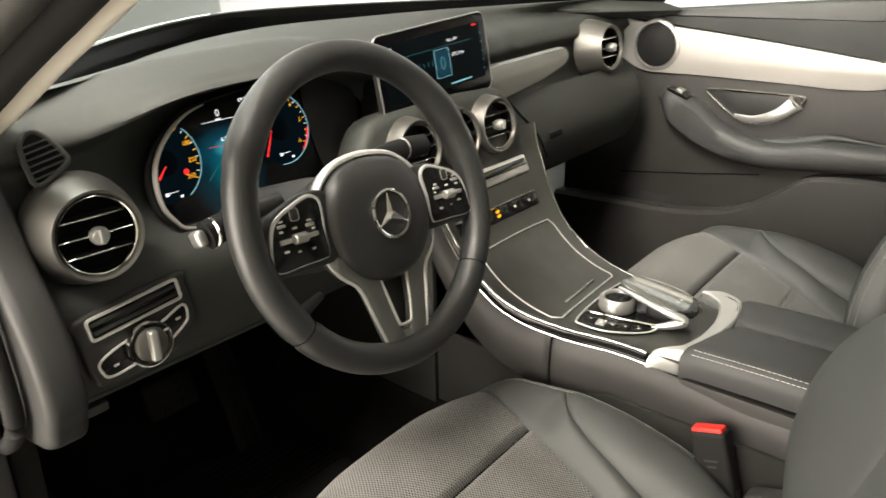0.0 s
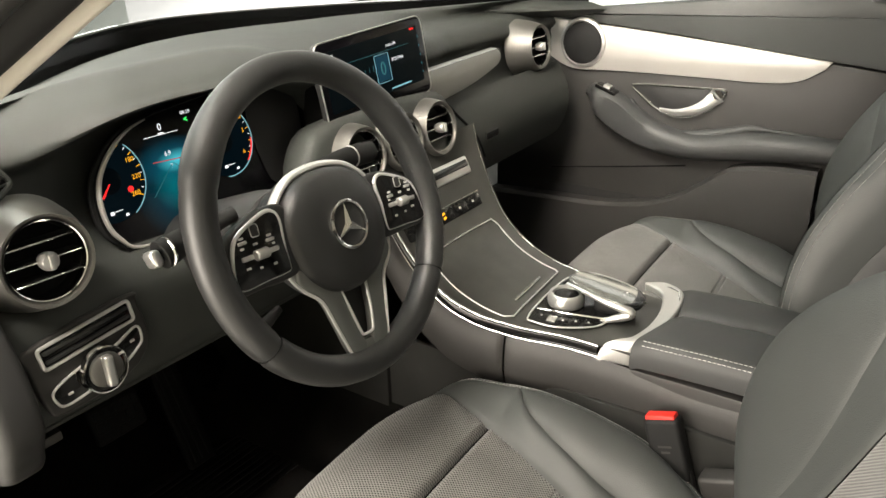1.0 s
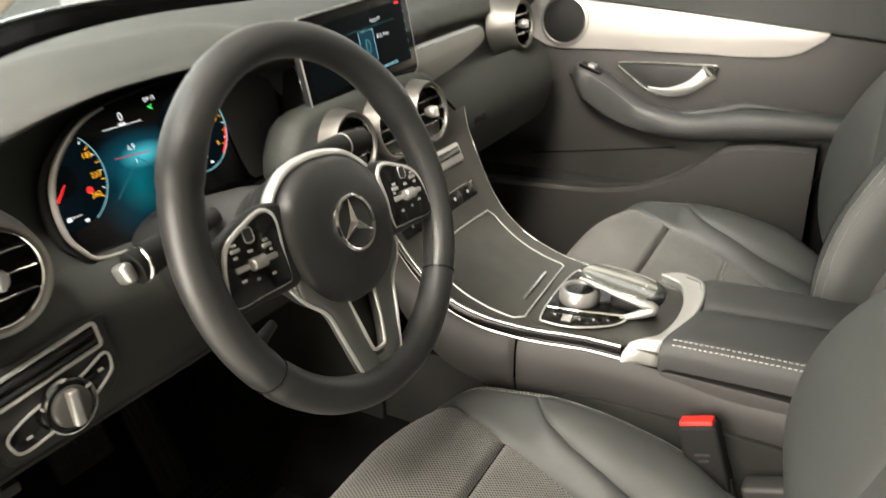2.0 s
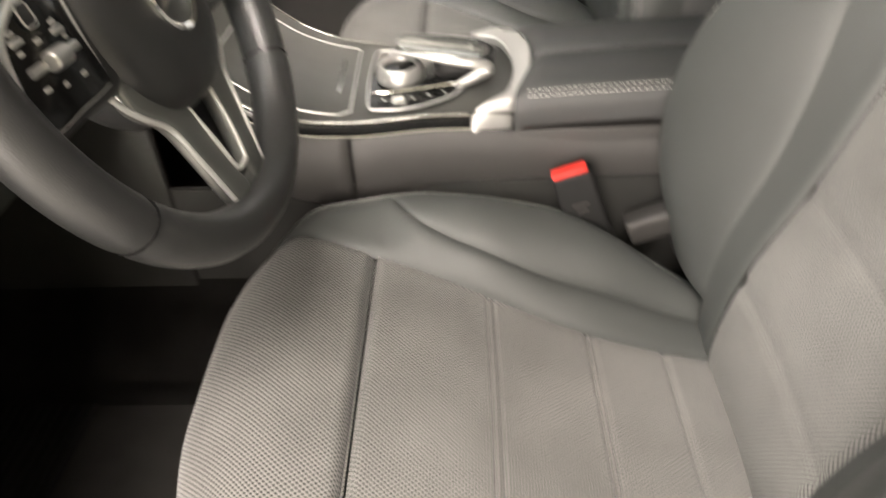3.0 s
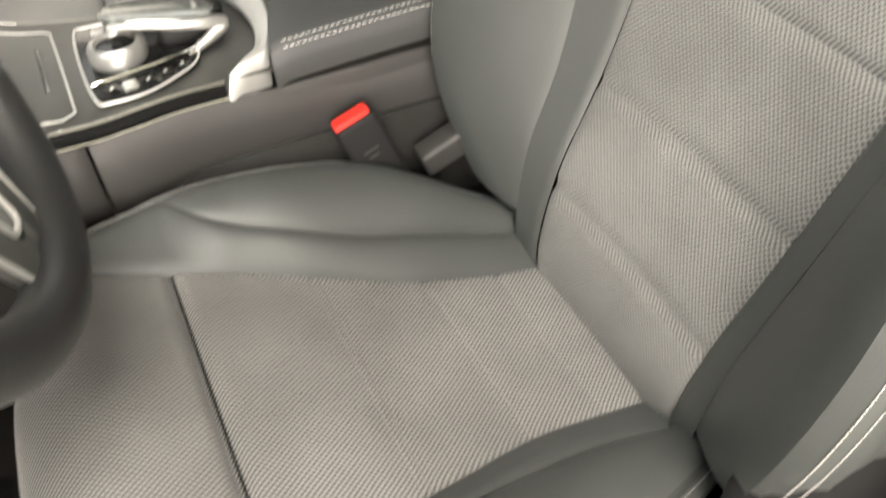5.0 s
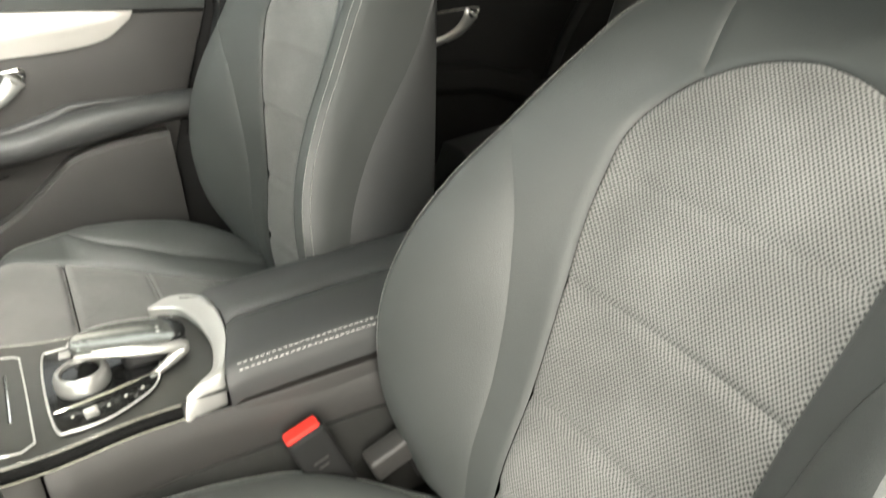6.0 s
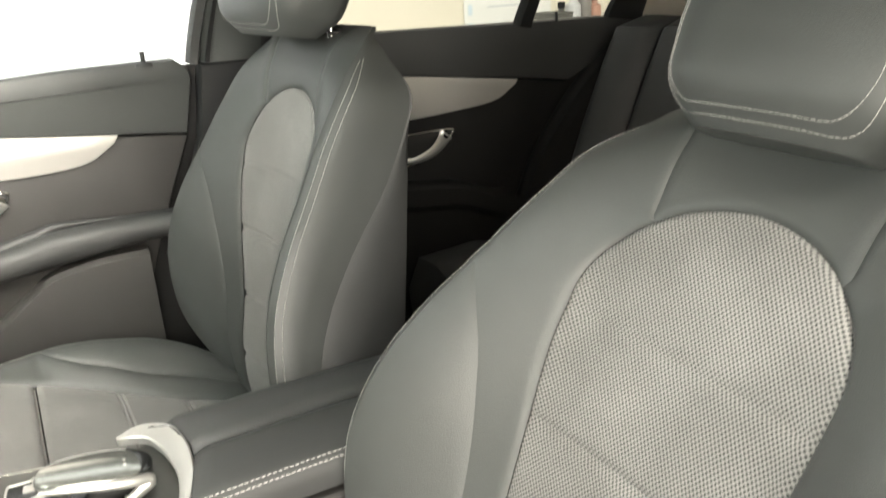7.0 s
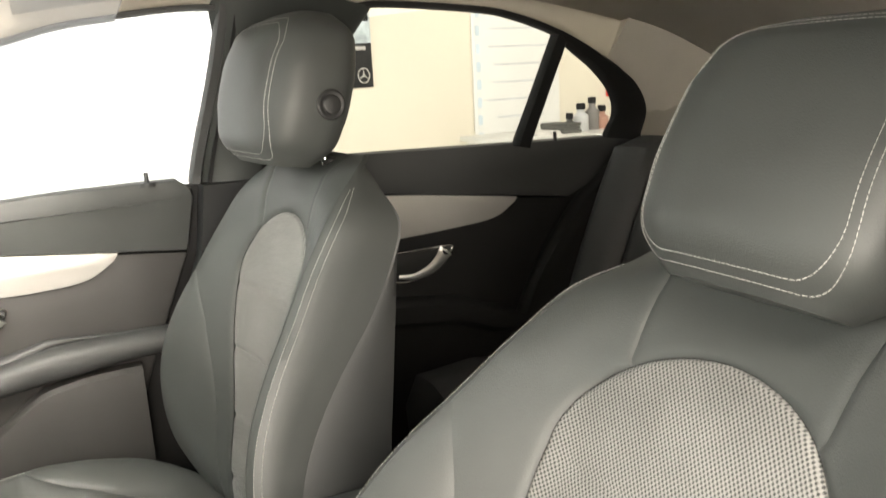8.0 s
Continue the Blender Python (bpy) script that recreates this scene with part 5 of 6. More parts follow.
part("trim_strip", side_plate(trim, 0.744, 0.014, 0.002), ALU, fd, "brushed aluminium trim strip")
spk = part("speaker", lathe([(0.058, 0.0), (0.056, 0.004), (0.050, 0.006), (0.047, 0.003)], 40, Matrix.Translation((0.745, 0.226, 0.652)) @ pose(0, 0, 0, 0, -90, 0)), SATIN, fd, "round door speaker")
part("speaker_grille", lathe([(0.0485, 0.0), (0.047, 0.006), (0.035, 0.010), (0.0, 0.012)], 40, Matrix.Translation((0.745, 0.226, 0.652)) @ pose(0, 0, 0, 0, -90, 0)), RUBBER, spk, "black speaker grille")
# armrest: a swept pad that rises at its front end
arm = curve_of([(-0.42, (0.493, 0.445)), (-0.348, (0.496, 0.446)), (-0.18, (0.492, 0.430)), (-0.03, (0.474, 0.418)), (0.05, (0.500, 0.428)), (0.12, (0.545, 0.455)), (0.17, (0.562, 0.488)), (0.205, (0.556, 0.520)), (0.215, (0.545, 0.530))])
rows = []
for i in range(61):
    y = -0.385 + 0.598 * i / 60
    top, bot = arm(y)
    out = 0.700 + 0.045 * smoothstep(0.17, 0.215, y)
    m = bot + (top - bot) * 0.45
    rows.append([(0.756, y, top - 0.004), (out + 0.03, y, top), (out + 0.012, y, top - 0.003), (out + 0.002, y, top - 0.014), (out, y, m), (out + 0.006, y, bot + 0.010), (out + 0.022, y, bot), (0.756, y, bot + 0.002)])
pad = part("armrest", loft(rows), LEATHER_DARK, fd, "padded armrest with grey stitching")
part("stitching", stitches([(r[3][0] - 0.001, r[3][1], r[3][2] - 0.006) for r in rows], 0.004, 0.003, 0.0005), HARD, pad)
sw = part("window_switch", box(0.030, 0.052, 0.008, pose(0.722, 0.150, 0.556, 20, 0, 0), 0.003), GLOSS, pad, "window switch")
part("switch_cap", box(0.022, 0.016, 0.008, pose(0.722, 0.148, 0.561, 20, 0, 0), 0.002), SATIN, sw)


def door_handle(parent, shape, lever, x=0.742):
    bez = part("handle_recess", side_plate(shape, x + 0.006, 0.012, 0.003), PLASTIC, parent, "dark handle recess")
    ring = shape + shape[:1]
    part("bezel", tube([(x + 0.005, y, z) for y, z in ring], 0.0030, 8, caps=False), CHROME, bez, "chrome bezel")
    line = smooth_line(lever, 5)
    n = len(line) - 1
    part("lever", tube([(x - 0.010 * math.sin(math.pi * min(1, 1.2 * i / n)), y, z) for i, (y, z) in enumerate(line)], [0.0045 + 0.014 * (i / n) ** 1.1 for i in range(n + 1)], 14, flat=0.35, up=(1, 0, 0)), SATIN, bez, "satin chrome lever")
    part("lever_root", tube([(x + 0.004, *line[-3]), (x - 0.002, *line[-1])], 0.010, 12), CHROME, bez)


door_handle(fd, smooth_loop([(0.098, 0.566), (0.03, 0.570), (-0.06, 0.572), (-0.108, 0.572), (-0.104, 0.554), (-0.080, 0.528), (-0.040, 0.508), (0.003, 0.504), (0.040, 0.518), (0.078, 0.545)], 4), [(0.030, 0.517), (-0.015, 0.516), (-0.058, 0.530), (-0.085, 0.550), (-0.096, 0.561)])
grab = smooth_line([(0.100, 0.533), (0.075, 0.499), (0.023, 0.464), (-0.033, 0.462), (-0.138, 0.485), (-0.173, 0.496), (-0.255, 0.494), (-0.342, 0.488)], 5)
part("grab_rim", tube([(0.746, y, z) for y, z in grab], [0.004 + 0.009 * math.sin(math.pi * min(1.0, 1.25 * i / (len(grab) - 1))) ** 0.7 for i in range(len(grab))], 12), LEATHER_DARK, fd, "padded rim of the grab recess")
part("panel_seam", tube([(0.7515, y, z) for y, z in ((0.30, 0.340), (0.254, 0.346), (0.109, 0.368), (-0.038, 0.392))], 0.0016, 6), MATTE, fd, "dark panel seam")
# lower pocket
lip = curve_of([(-0.33, 0.432), (-0.20, 0.425), (-0.14, 0.410), (-0.09, 0.372), (-0.042, 0.337), (0.02, 0.308), (0.09, 0.292), (0.30, 0.277), (0.46, 0.27)])
rows = []
for i in range(50):
    y = -0.32 + 0.78 * i / 49
    z = lip(y)
    rows.append([(0.752, y, z - 0.002), (0.715, y, z), (0.706, y, z - 0.008), (0.704, y, z - 0.03), (0.708, y, 0.14), (0.72, y, 0.06)])
part("pocket", grid_mesh(rows), HARD, fd, "grey lower door pocket")
part("pocket_back", side_plate([(-0.33, 0.42), (0.46, 0.42), (0.46, 0.05), (-0.25, 0.05)], 0.754, 0.05, 0), PLASTIC, fd)
part("lock_pin", tube([(0.742, -0.375, 0.765), (0.742, -0.375, 0.790)], [0.0045, 0.004], 10), PLASTIC, fd, "black lock pin")
part("pin_base", lathe([(0.016, -0.004), (0.012, 0.003), (0.006, 0.004)], 20, pose(0.742, -0.375, 0.768)), LEATHER_DARK, fd)
part("window_frame", frame_bar([(0.40, 0.729), (0.16, 0.918), (-0.06, 0.996), (-0.176, 1.026), (-0.26, 1.048), (-0.346, 1.060), (-0.437, 1.070), (-0.51, 1.072)], 0.011, 0.016), LEATHER_DARK, fd, "dark window frame")
part("frame_upright", frame_bar([(-0.525, 1.075), (-0.505, 0.96), (-0.475, 0.83), (-0.462, 0.76)], 0.024, 0.022), LEATHER_DARK, fd, "dark frame upright")
part("frame_seal", frame_bar([(-0.545, 1.07), (-0.525, 0.95), (-0.498, 0.82), (-0.475, 0.70), (-0.44, 0.58), (-0.36, 0.40)], 0.010, 0.026), RUBBER, fd)
win = tagged(part("window_1", side_plate([(0.38, 0.73), (0.14, 0.92), (-0.19, 1.03), (-0.51, 1.07), (-0.455, 0.77)], 0, 0.003, 0), GLASS, smooth=False), "clear front passenger side window", "window", kind="structure")
for v in win.data.vertices:
    v.co.x += gx(v.co.z) + 0.012
win.visible_shadow = False

# rear passenger door
rd = thing("rear_passenger_door", "dark grey rear passenger door with aluminium trim, closed", "car door")
top = smooth_line([(-0.62, 0.786), (-0.84, 0.784), (-1.178, 0.776), (-1.45, 0.771), (-1.54, 0.758)], 4)
part("upper_panel", side_plate(top + [(-1.535, 0.72), (-1.335, 0.634), (-1.184, 0.652), (-0.866, 0.692), (-0.62, 0.70)], 0.748, 0.05, 0.006), LEATHER_DARK, rd, "dark padded upper panel")
# rear panel in near black: shade of the rear cabin put into its colour
part("mid_panel", side_plate([(-0.62, 0.696), (-0.866, 0.688), (-1.184, 0.648), (-1.33, 0.630), (-1.205, 0.466), (-1.12, 0.28), (-1.05, 0.08), (-0.62, 0.08)], 0.753, 0.05, 0.004), RUBBER, rd, "inner panel, blackened for the shade in the rear")
part("trim_strip", side_plate(smooth_line([(-0.62, 0.700), (-0.866, 0.690), (-1.184, 0.651)], 4) + smooth_line([(-1.176, 0.640), (-1.118, 0.609), (-1.0, 0.598), (-0.859, 0.592), (-0.62, 0.590)], 4), 0.744, 0.014, 0.002), ALU, rd, "brushed aluminium trim strip")
door_handle(rd, smooth_loop([(-0.80, 0.556), (-0.90, 0.560), (-1.002, 0.560), (-0.998, 0.542), (-0.970, 0.520), (-0.930, 0.500), (-0.880, 0.492), (-0.83, 0.510)], 4), [(-0.870, 0.508), (-0.905, 0.506), (-0.945, 0.518), (-0.975, 0.538), (-0.988, 0.552)])
rows = []
for i in range(31):
    y = -0.66 - 0.48 * i / 30
    z = 0.455 + 0.010 * math.sin(i / 5) - 0.05 * smoothstep(20, 30, i)
    rows.append([(0.757, y, z), (0.715, y, z - 0.002), (0.704, y, z - 0.012), (0.704, y, z - 0.05), (0.72, y, z - 0.065), (0.757, y, z - 0.065)])
# armrest blackened like the panel, for the same shade
part("armrest", loft(rows), RUBBER, rd, "padded rear armrest, blackened for the shade")
part("lock_pin", tube([(0.735, -1.286, 0.772), (0.735, -1.286, 0.795)], [0.0045, 0.004], 10), PLASTIC, rd, "black lock pin")
part("window_frame", frame_bar([(-0.69, 0.79), (-0.708, 0.95), (-0.722, 1.018), (-0.738, 1.045), (-0.766, 1.065), (-0.80, 1.075), (-0.902, 1.072), (-1.043, 1.062), (-1.115, 1.050), (-1.19, 1.030), (-1.25, 1.010)], [0.024, 0.022, 0.016, 0.013, 0.013, 0.014, 0.015], 0.018), RUBBER, rd, "black window frame")
part("division_bar", frame_bar([(-1.202, 0.765), (-1.222, 0.87), (-1.248, 1.01)], [0.050, 0.046, 0.044], 0.02), RUBBER, rd, "black division bar")
part("quarter_frame", frame_bar([(-1.245, 1.010), (-1.285, 0.990), (-1.362, 0.950), (-1.430, 0.907), (-1.478, 0.862), (-1.502, 0.812), (-1.497, 0.76)], [0.018, 0.026, 0.036, 0.052, 0.078, 0.112, 0.118], 0.022), RUBBER, rd, "black quarter window frame")
# plate added to block outside light between panel and seal
part("door_backing", side_plate([(-0.62, 0.755), (-1.70, 0.745), (-1.75, 0.05), (-0.62, 0.05)], 0.80, 0.02, 0.004), RUBBER, rd, "black backing plate behind the rear door")
part("door_edge", frame_bar([(-1.55, 0.74), (-1.47, 0.69), (-1.36, 0.60), (-1.25, 0.46), (-1.20, 0.36)], 0.05, 0.03), RUBBER, rd, "black door seal")
glass2 = tagged(part("window_2", side_plate([(-0.70, 0.78), (-0.76, 1.05), (-0.98, 1.07), (-1.25, 1.02), (-1.48, 0.86), (-1.48, 0.77)], 0, 0.003, 0), GLASS, smooth=False), "clear rear side window", "window", kind="structure")
for v in glass2.data.vertices:
    v.co.x += gx(v.co.z) + 0.012
glass2.visible_shadow = False

# B pillars and belts
for s in (1, -1):
    pillar = thing("b_pillar", "dark grey B-pillar trim with belt", "car pillar", group="B-pillars")
    dy = 0.0 if s > 0 else -0.12
    part("upper_trim", frame_bar([(-0.585 + dy, 0.70), (-0.60 + dy, 0.86), (-0.625 + dy, 1.0), (-0.645 + dy, 1.10)], [0.24, 0.23, 0.24, 0.32], 0.030, s), PILLAR if s > 0 else HARD, pillar, "dark pillar trim")
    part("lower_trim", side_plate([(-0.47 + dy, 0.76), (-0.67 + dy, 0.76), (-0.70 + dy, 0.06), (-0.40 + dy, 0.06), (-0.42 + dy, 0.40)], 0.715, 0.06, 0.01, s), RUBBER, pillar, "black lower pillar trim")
    # plate added behind the gap between door and pillar to keep it dark
    part("gap_filler", side_plate([((-0.41 if s > 0 else -0.44) + dy, 0.755), (-0.70 + dy, 0.755), (-0.70 + dy, 0.06), ((-0.26 if s > 0 else -0.33) + dy, 0.06)], 0.778, 0.03, 0.004, s), RUBBER, pillar, "black filler plate behind the door gap")
    if s < 0:
        part("pillar_foot", side_plate([(-0.395, 0.205), (-0.400, 0.27), (-0.420, 0.315), (-0.46, 0.36), (-0.80, 0.60), (-0.80, 0.10), (-0.50, 0.12), (-0.44, 0.15)], 0.578, 0.03, 0.008, s), RUBBER, pillar, "black fabric-covered pillar foot")
    rows = [[(s * (gx(z) - 0.045 - 0.006), -0.60 + dy + o - 0.02 * (z - 0.5), z) for o in (-0.023, 0.023)] for z in [0.30 + 0.03 * i for i in range(24)]]
    bm = grid_mesh(rows)
    bmesh.ops.solidify(bm, geom=bm.faces[:], thickness=0.0015)
    part("belt", bm, BELT, pillar, "black belt webbing")
    part("belt_guide", box(0.018, 0.07, 0.03, pose(s * 0.625, -0.62 + dy, 1.0, 0, s * -22, 0), 0.006, 3), PLASTIC, pillar)

# roof
def roof_edge(y):
    return float(ROOF_Z(y))


ROOF_Z = curve_of([(-2.1, 0.80), (-1.75, 0.93), (-1.5, 1.015), (-1.25, 1.060), (-0.98, 1.092), (-0.7, 1.098), (-0.45, 1.088), (-0.2, 1.060), (0.0, 1.025)])
rows = []
for i in range(61):
    y = -2.05 + 1.85 * i / 60
    ze = roof_edge(y)
    xe = gx(ze) + 0.02
    rows.append([(xe * k / 14, y, ze + 0.055 * (1 - abs(k / 14) ** 2.6)) for k in range(-14, 15)])
roof_bm = grid_mesh(rows)
bmesh.ops.solidify(roof_bm, geom=roof_bm.faces[:], thickness=-0.02)
tagged(part("roof_lining", roof_bm, LINER), "pale beige cloth roof lining", "roof lining", kind="structure")
for s in (1, -1):
    trim = thing("roof_pillar_trim", "pale beige pillar trim joining roof and shelf", "car pillar", group="roof pillars")
    part("c_trim", frame_bar([(-1.42, 1.045), (-1.56, 0.995), (-1.69, 0.90), (-1.76, 0.80), (-1.78, 0.74)], [0.22, 0.28, 0.38, 0.46, 0.50], 0.028, s, 0.014), LINER, trim)
    if s > 0:
        # cloth-covered rail that starts at the top edge of the side windows and rolls up to the roof
        edge = smooth_line([(0.42, 0.722), (0.165, 0.922), (-0.06, 1.000), (-0.176, 1.030), (-0.26, 1.052), (-0.346, 1.064), (-0.437, 1.074), (-0.60, 1.079), (-0.80, 1.079), (-0.902, 1.077), (-1.043, 1.067), (-1.115, 1.055), (-1.203, 1.032), (-1.275, 1.006), (-1.380, 0.958), (-1.480, 0.897), (-1.548, 0.838), (-1.560, 0.80), (-1.553, 0.755)], 5)
        rows = []
        for i, (y, z) in enumerate(edge):
            (ya, za), (yb, zb) = edge[max(0, i - 1)], edge[min(len(edge) - 1, i + 1)]
            d = Vector((0, yb - ya, zb - za)).normalized()
            w = float(np.interp(y, (-1.5, -1.3, -1.1, -0.1, 0.4), (0.26, 0.13, 0.065, 0.075, 0.06)))
            rows.append([(gx(z) + 0.004 - q * (1.0 + 0.12 * w), y + d.z * w * p, z - d.y * w * p) for p, q in ((-0.04, -0.006), (0.0, 0.008), (0.10, 0.017), (0.26, 0.022), (0.45, 0.026), (0.62, 0.034), (0.80, 0.048), (1.0, 0.070))])
        rail_bm = grid_mesh(rows)
        bmesh.ops.solidify(rail_bm, geom=rail_bm.faces[:], thickness=-0.004)
        part("side_rail", rail_bm, LINER, trim, "pale beige cloth roof rail")
    else:
        line = [(0.678, 0.30, 0.720), (0.660, 0.22, 0.762), (0.643, 0.14, 0.812), (0.625, 0.055, 0.862), (0.602, -0.08, 0.938), (0.588, -0.20, 0.998), (0.580, -0.36, 1.055), (0.580, -0.5, 1.085)]
        part("a_trim", tube(smooth_line([(s * x, y, z) for x, y, z in line], 6), 0.0135, 14, flat=1.3), LINER, trim, "pale beige pillar trim")
        part("a_seal", tube(smooth_line([(s * (x + 0.034), y - 0.006, z + 0.008) for x, y, z in line], 6), 0.024, 12), RUBBER, trim, "black rubber door seal")
        part("a_frame", tube(smooth_line([(s * (x + 0.080), y - 0.012, z + 0.012) for x, y, z in line], 6), 0.024, 12), HARD, trim, "dark grey door frame edge")
# windscreen: black band at the foot, glass above
rows = []
for i in range(41):
    x = -0.74 + 1.48 * i / 40
    back = 0.77 - 0.52 * abs(x / 0.7) ** 1.6
    rows.append([(x, back + 0.006, 0.715), (x, back + 0.030, 0.725), (x * 0.99, back - 0.004, 0.762), (x * 0.99, back + 0.004, 0.764), (x, back + 0.05, 0.715)])
tagged(part("windscreen_band", grid_mesh(rows), GLOSS), "black edge band of the windscreen", "windscreen", kind="structure")
rows = []
for i in range(31):
    t = i / 15 - 1
    back = 0.77 - 0.56 * abs(t) ** 1.6
    rows.append([(0.735 * t * (1 - 0.14 * k / 8), back + (-0.34 - back) * k / 8, 0.768 + (1.085 - 0.05 * t * t - 0.768) * k / 8 + 0.03 * math.sin(math.pi * k / 8)) for k in range(9)])
pane = grid_mesh(rows)
bmesh.ops.recalc_face_normals(pane, faces=pane.faces)
bmesh.ops.solidify(pane, geom=pane.faces[:], thickness=0.004)
glass3 = tagged(part("windscreen", pane, GLASS), "clear curved windscreen", "windscreen", kind="structure")
glass3.visible_shadow = False

# rear bench
bench = thing("rear_bench_seat", "black leather rear bench seat with ribbed backrest", "car seat")
rows = []
for i in range(33):
    x = -0.66 + 1.32 * i / 32
    side = 0.03 * math.cos(x * 9.0) - 0.02 * smoothstep(0.58, 0.66, abs(x))
    rows.append([(x, y, z + side * k) for y, z, k in ((-0.84, 0.10, 0), (-0.83, 0.24, 0.2), (-0.86, 0.30, 1), (-1.0, 0.31, 1), (-1.2, 0.27, 1), (-1.34, 0.24, 0.5))])
part("cushion", grid_mesh(rows), LEATHER_DARK, bench)
for x0, x1 in ((-0.66, -0.48), (-0.48, -0.26), (-0.26, 0.0), (0.0, 0.26), (0.26, 0.48), (0.48, 0.60), (0.60, 0.70)):
    rows = []
    for i in range(11):
        t = i / 10
        puff = 0.028 * (1 - (2 * t - 1) ** 4)
        x = x0 + (x1 - x0) * t
        far = 0.09 * smoothstep(0.50, 0.70, abs(x))
        rows.append([(x, y + (puff + far) * k, z + puff * k * 0.4) for y, z, k in ((-1.33, 0.24, 0.6), (-1.37, 0.36, 1), (-1.43, 0.52, 1), (-1.49, 0.66, 1), (-1.53, 0.74, 1), (-1.57, 0.765, 0.6), (-1.63, 0.75, 0))])
    part("back_section", grid_mesh(rows), LEATHER_DARK, bench)
tagged(part("parcel_shelf", box(1.4, 0.5, 0.03, pose(0, -1.84, 0.745), 0.005), DASH), "dark grey rear parcel shelf", "shelf", kind="structure")
tagged(part("rear_window_frame", box(1.3, 0.03, 0.5, pose(0, -2.08, 0.62), 0.005), PLASTIC), "black rear bulkhead", "wall", kind="structure")

# ---- floor, sill, pedals ----
rows = []
for i in range(25):
    x = -0.74 + 1.48 * i / 24
    hump = 0.16 * math.exp(-((x / 0.17) ** 4))
    rows.append([(x, y, z + hump * (z < 0.1)) for y, z in smooth_line([(-2.1, 0.05), (-1.5, 0.04), (-0.9, 0.03), (-0.3, 0.03), (0.3, 0.03), (0.48, 0.04), (0.62, 0.15), (0.74, 0.34), (0.80, 0.60), (0.80, 0.74)], 3)])
floor_bm = grid_mesh(rows)
bmesh.ops.solidify(floor_bm, geom=floor_bm.faces[:], thickness=0.02)
tagged(part("floor", floor_bm, CARPET), "black carpeted footwell floor", "floor", kind="structure")
for s in (1, -1):
    sill = thing("door_sill", "pale grey plastic door sill with black seal", "door sill", group="door sills")
    part("trim", loft([[(s * x, y, z) for x, z in ((0.57, 0.02), (0.568, 0.09), (0.572, 0.130), (0.585, 0.142), (0.612, 0.138), (0.625, 0.10), (0.63, -0.03), (0.57, -0.03))] for y in (-0.22, -0.4, -0.6, -1.1)]), SILL, sill, "grey plastic sill trim")
    # front stretch of the sill is near black, the rear pale grey
    part("front_trim", loft([[(s * x, y, z) for x, z in ((0.60, 0.02), (0.598, 0.06), (0.602, 0.08), (0.612, 0.086), (0.622, 0.08), (0.628, 0.05), (0.63, -0.03), (0.60, -0.03))] for y in (0.62, 0.2, -0.22)]), CARPET, sill, "near-black front sill")
    part("seal", tube([(s * 0.634, y, 0.126) for y in (0.55, 0.2, -0.2, -0.6, -1.0)], 0.015, 12), RUBBER, sill, "black rubber seal")
    part("outer_sill", box(0.20, 2.6, 0.16, pose(s * 0.75, -0.4, 0.02), 0.03, 3), GLOSS, sill, "glossy black outer sill")
acc = thing("accelerator_pedal", "black accelerator pedal with raised ribs", "pedal", pose(-0.315, 0.455, 0.165, -24, 0, 0))
part("pad", box(0.052, 0.014, 0.190, Matrix(), 0.005, 3), RUBBER, acc)
for k in (-1, 0, 1):
    part("rib", box(0.006, 0.004, 0.170, pose(0.014 * k, -0.0085, 0), 0.0015), RUBBER, acc)
brk = thing("brake_pedal", "black rubber brake pedal on its arm", "pedal", pose(-0.435, 0.44, 0.235, -20, 0, 0))
part("pad", box(0.085, 0.014, 0.060, Matrix(), 0.008, 3), RUBBER, brk)
for i in range(5):
    for j in range(3):
        part("stud", box(0.010, 0.004, 0.012, pose(-0.032 + 0.016 * i, -0.0085, -0.018 + 0.018 * j), 0.0015), RUBBER, brk)
part("arm", tube([(0, 0.008, 0.0), (0, 0.05, 0.08), (0.01, 0.10, 0.20)], 0.009, 10), PLASTIC, brk)
mat_ = thing("floor_mat", "black carpet floor mat with ribbed heel pad", "floor mat", pose(-0.37, 0.20, 0.045))
part("mat", plate(rounded(0.46, 0.56, 0.06), 0.008, Matrix(), 0.003), CARPET, mat_)
for k in range(12):
    part("rib", box(0.20, 0.006, 0.003, pose(0.06, 0.10 + 0.014 * k, 0.0095), 0.001), RUBBER, mat_)
under = thing("knee_panel", "black lower dashboard cover above the pedals", "dashboard cover")
part("cover", grid_mesh([[(-0.69 + 0.55 * i / 10, y, z) for y, z in ((0.19, 0.442), (0.25, 0.425), (0.45, 0.415), (0.72, 0.42))] for i in range(11)]), PLASTIC, under)
part("release_handle", box(0.05, 0.03, 0.012, pose(-0.655, 0.215, 0.418), 0.003), HARD, under)

# ---- car shell: keeps the daylight out where the body is closed ----
shell = thing("car_body", "silver-grey car body around the cabin", "car")
part("bonnet", grid_mesh([[(-0.80 + 1.6 * i / 16, y, z - 0.05 * abs(i / 8 - 1) ** 2) for y, z in ((0.84, 0.70), (1.2, 0.66), (1.6, 0.58), (1.85, 0.45), (1.9, 0.2))] for i in range(17)]), PAINT, shell)
part("bulkhead", box(1.5, 0.04, 0.75, pose(0, 0.84, 0.34), 0.01), PLASTIC, shell)
part("door_skin", side_plate([(0.85, 0.70), (-1.6, 0.76), (-2.1, 0.74), (-2.1, -0.05), (0.85, -0.05)], 0.83, 0.02, 0.004), PAINT, shell)
part("rear_quarter", side_plate([(-0.80, 0.76), (-2.1, 0.74), (-2.1, -0.05), (-0.80, -0.05)], 0.77, 0.04, 0.004, -1), PAINT, shell)
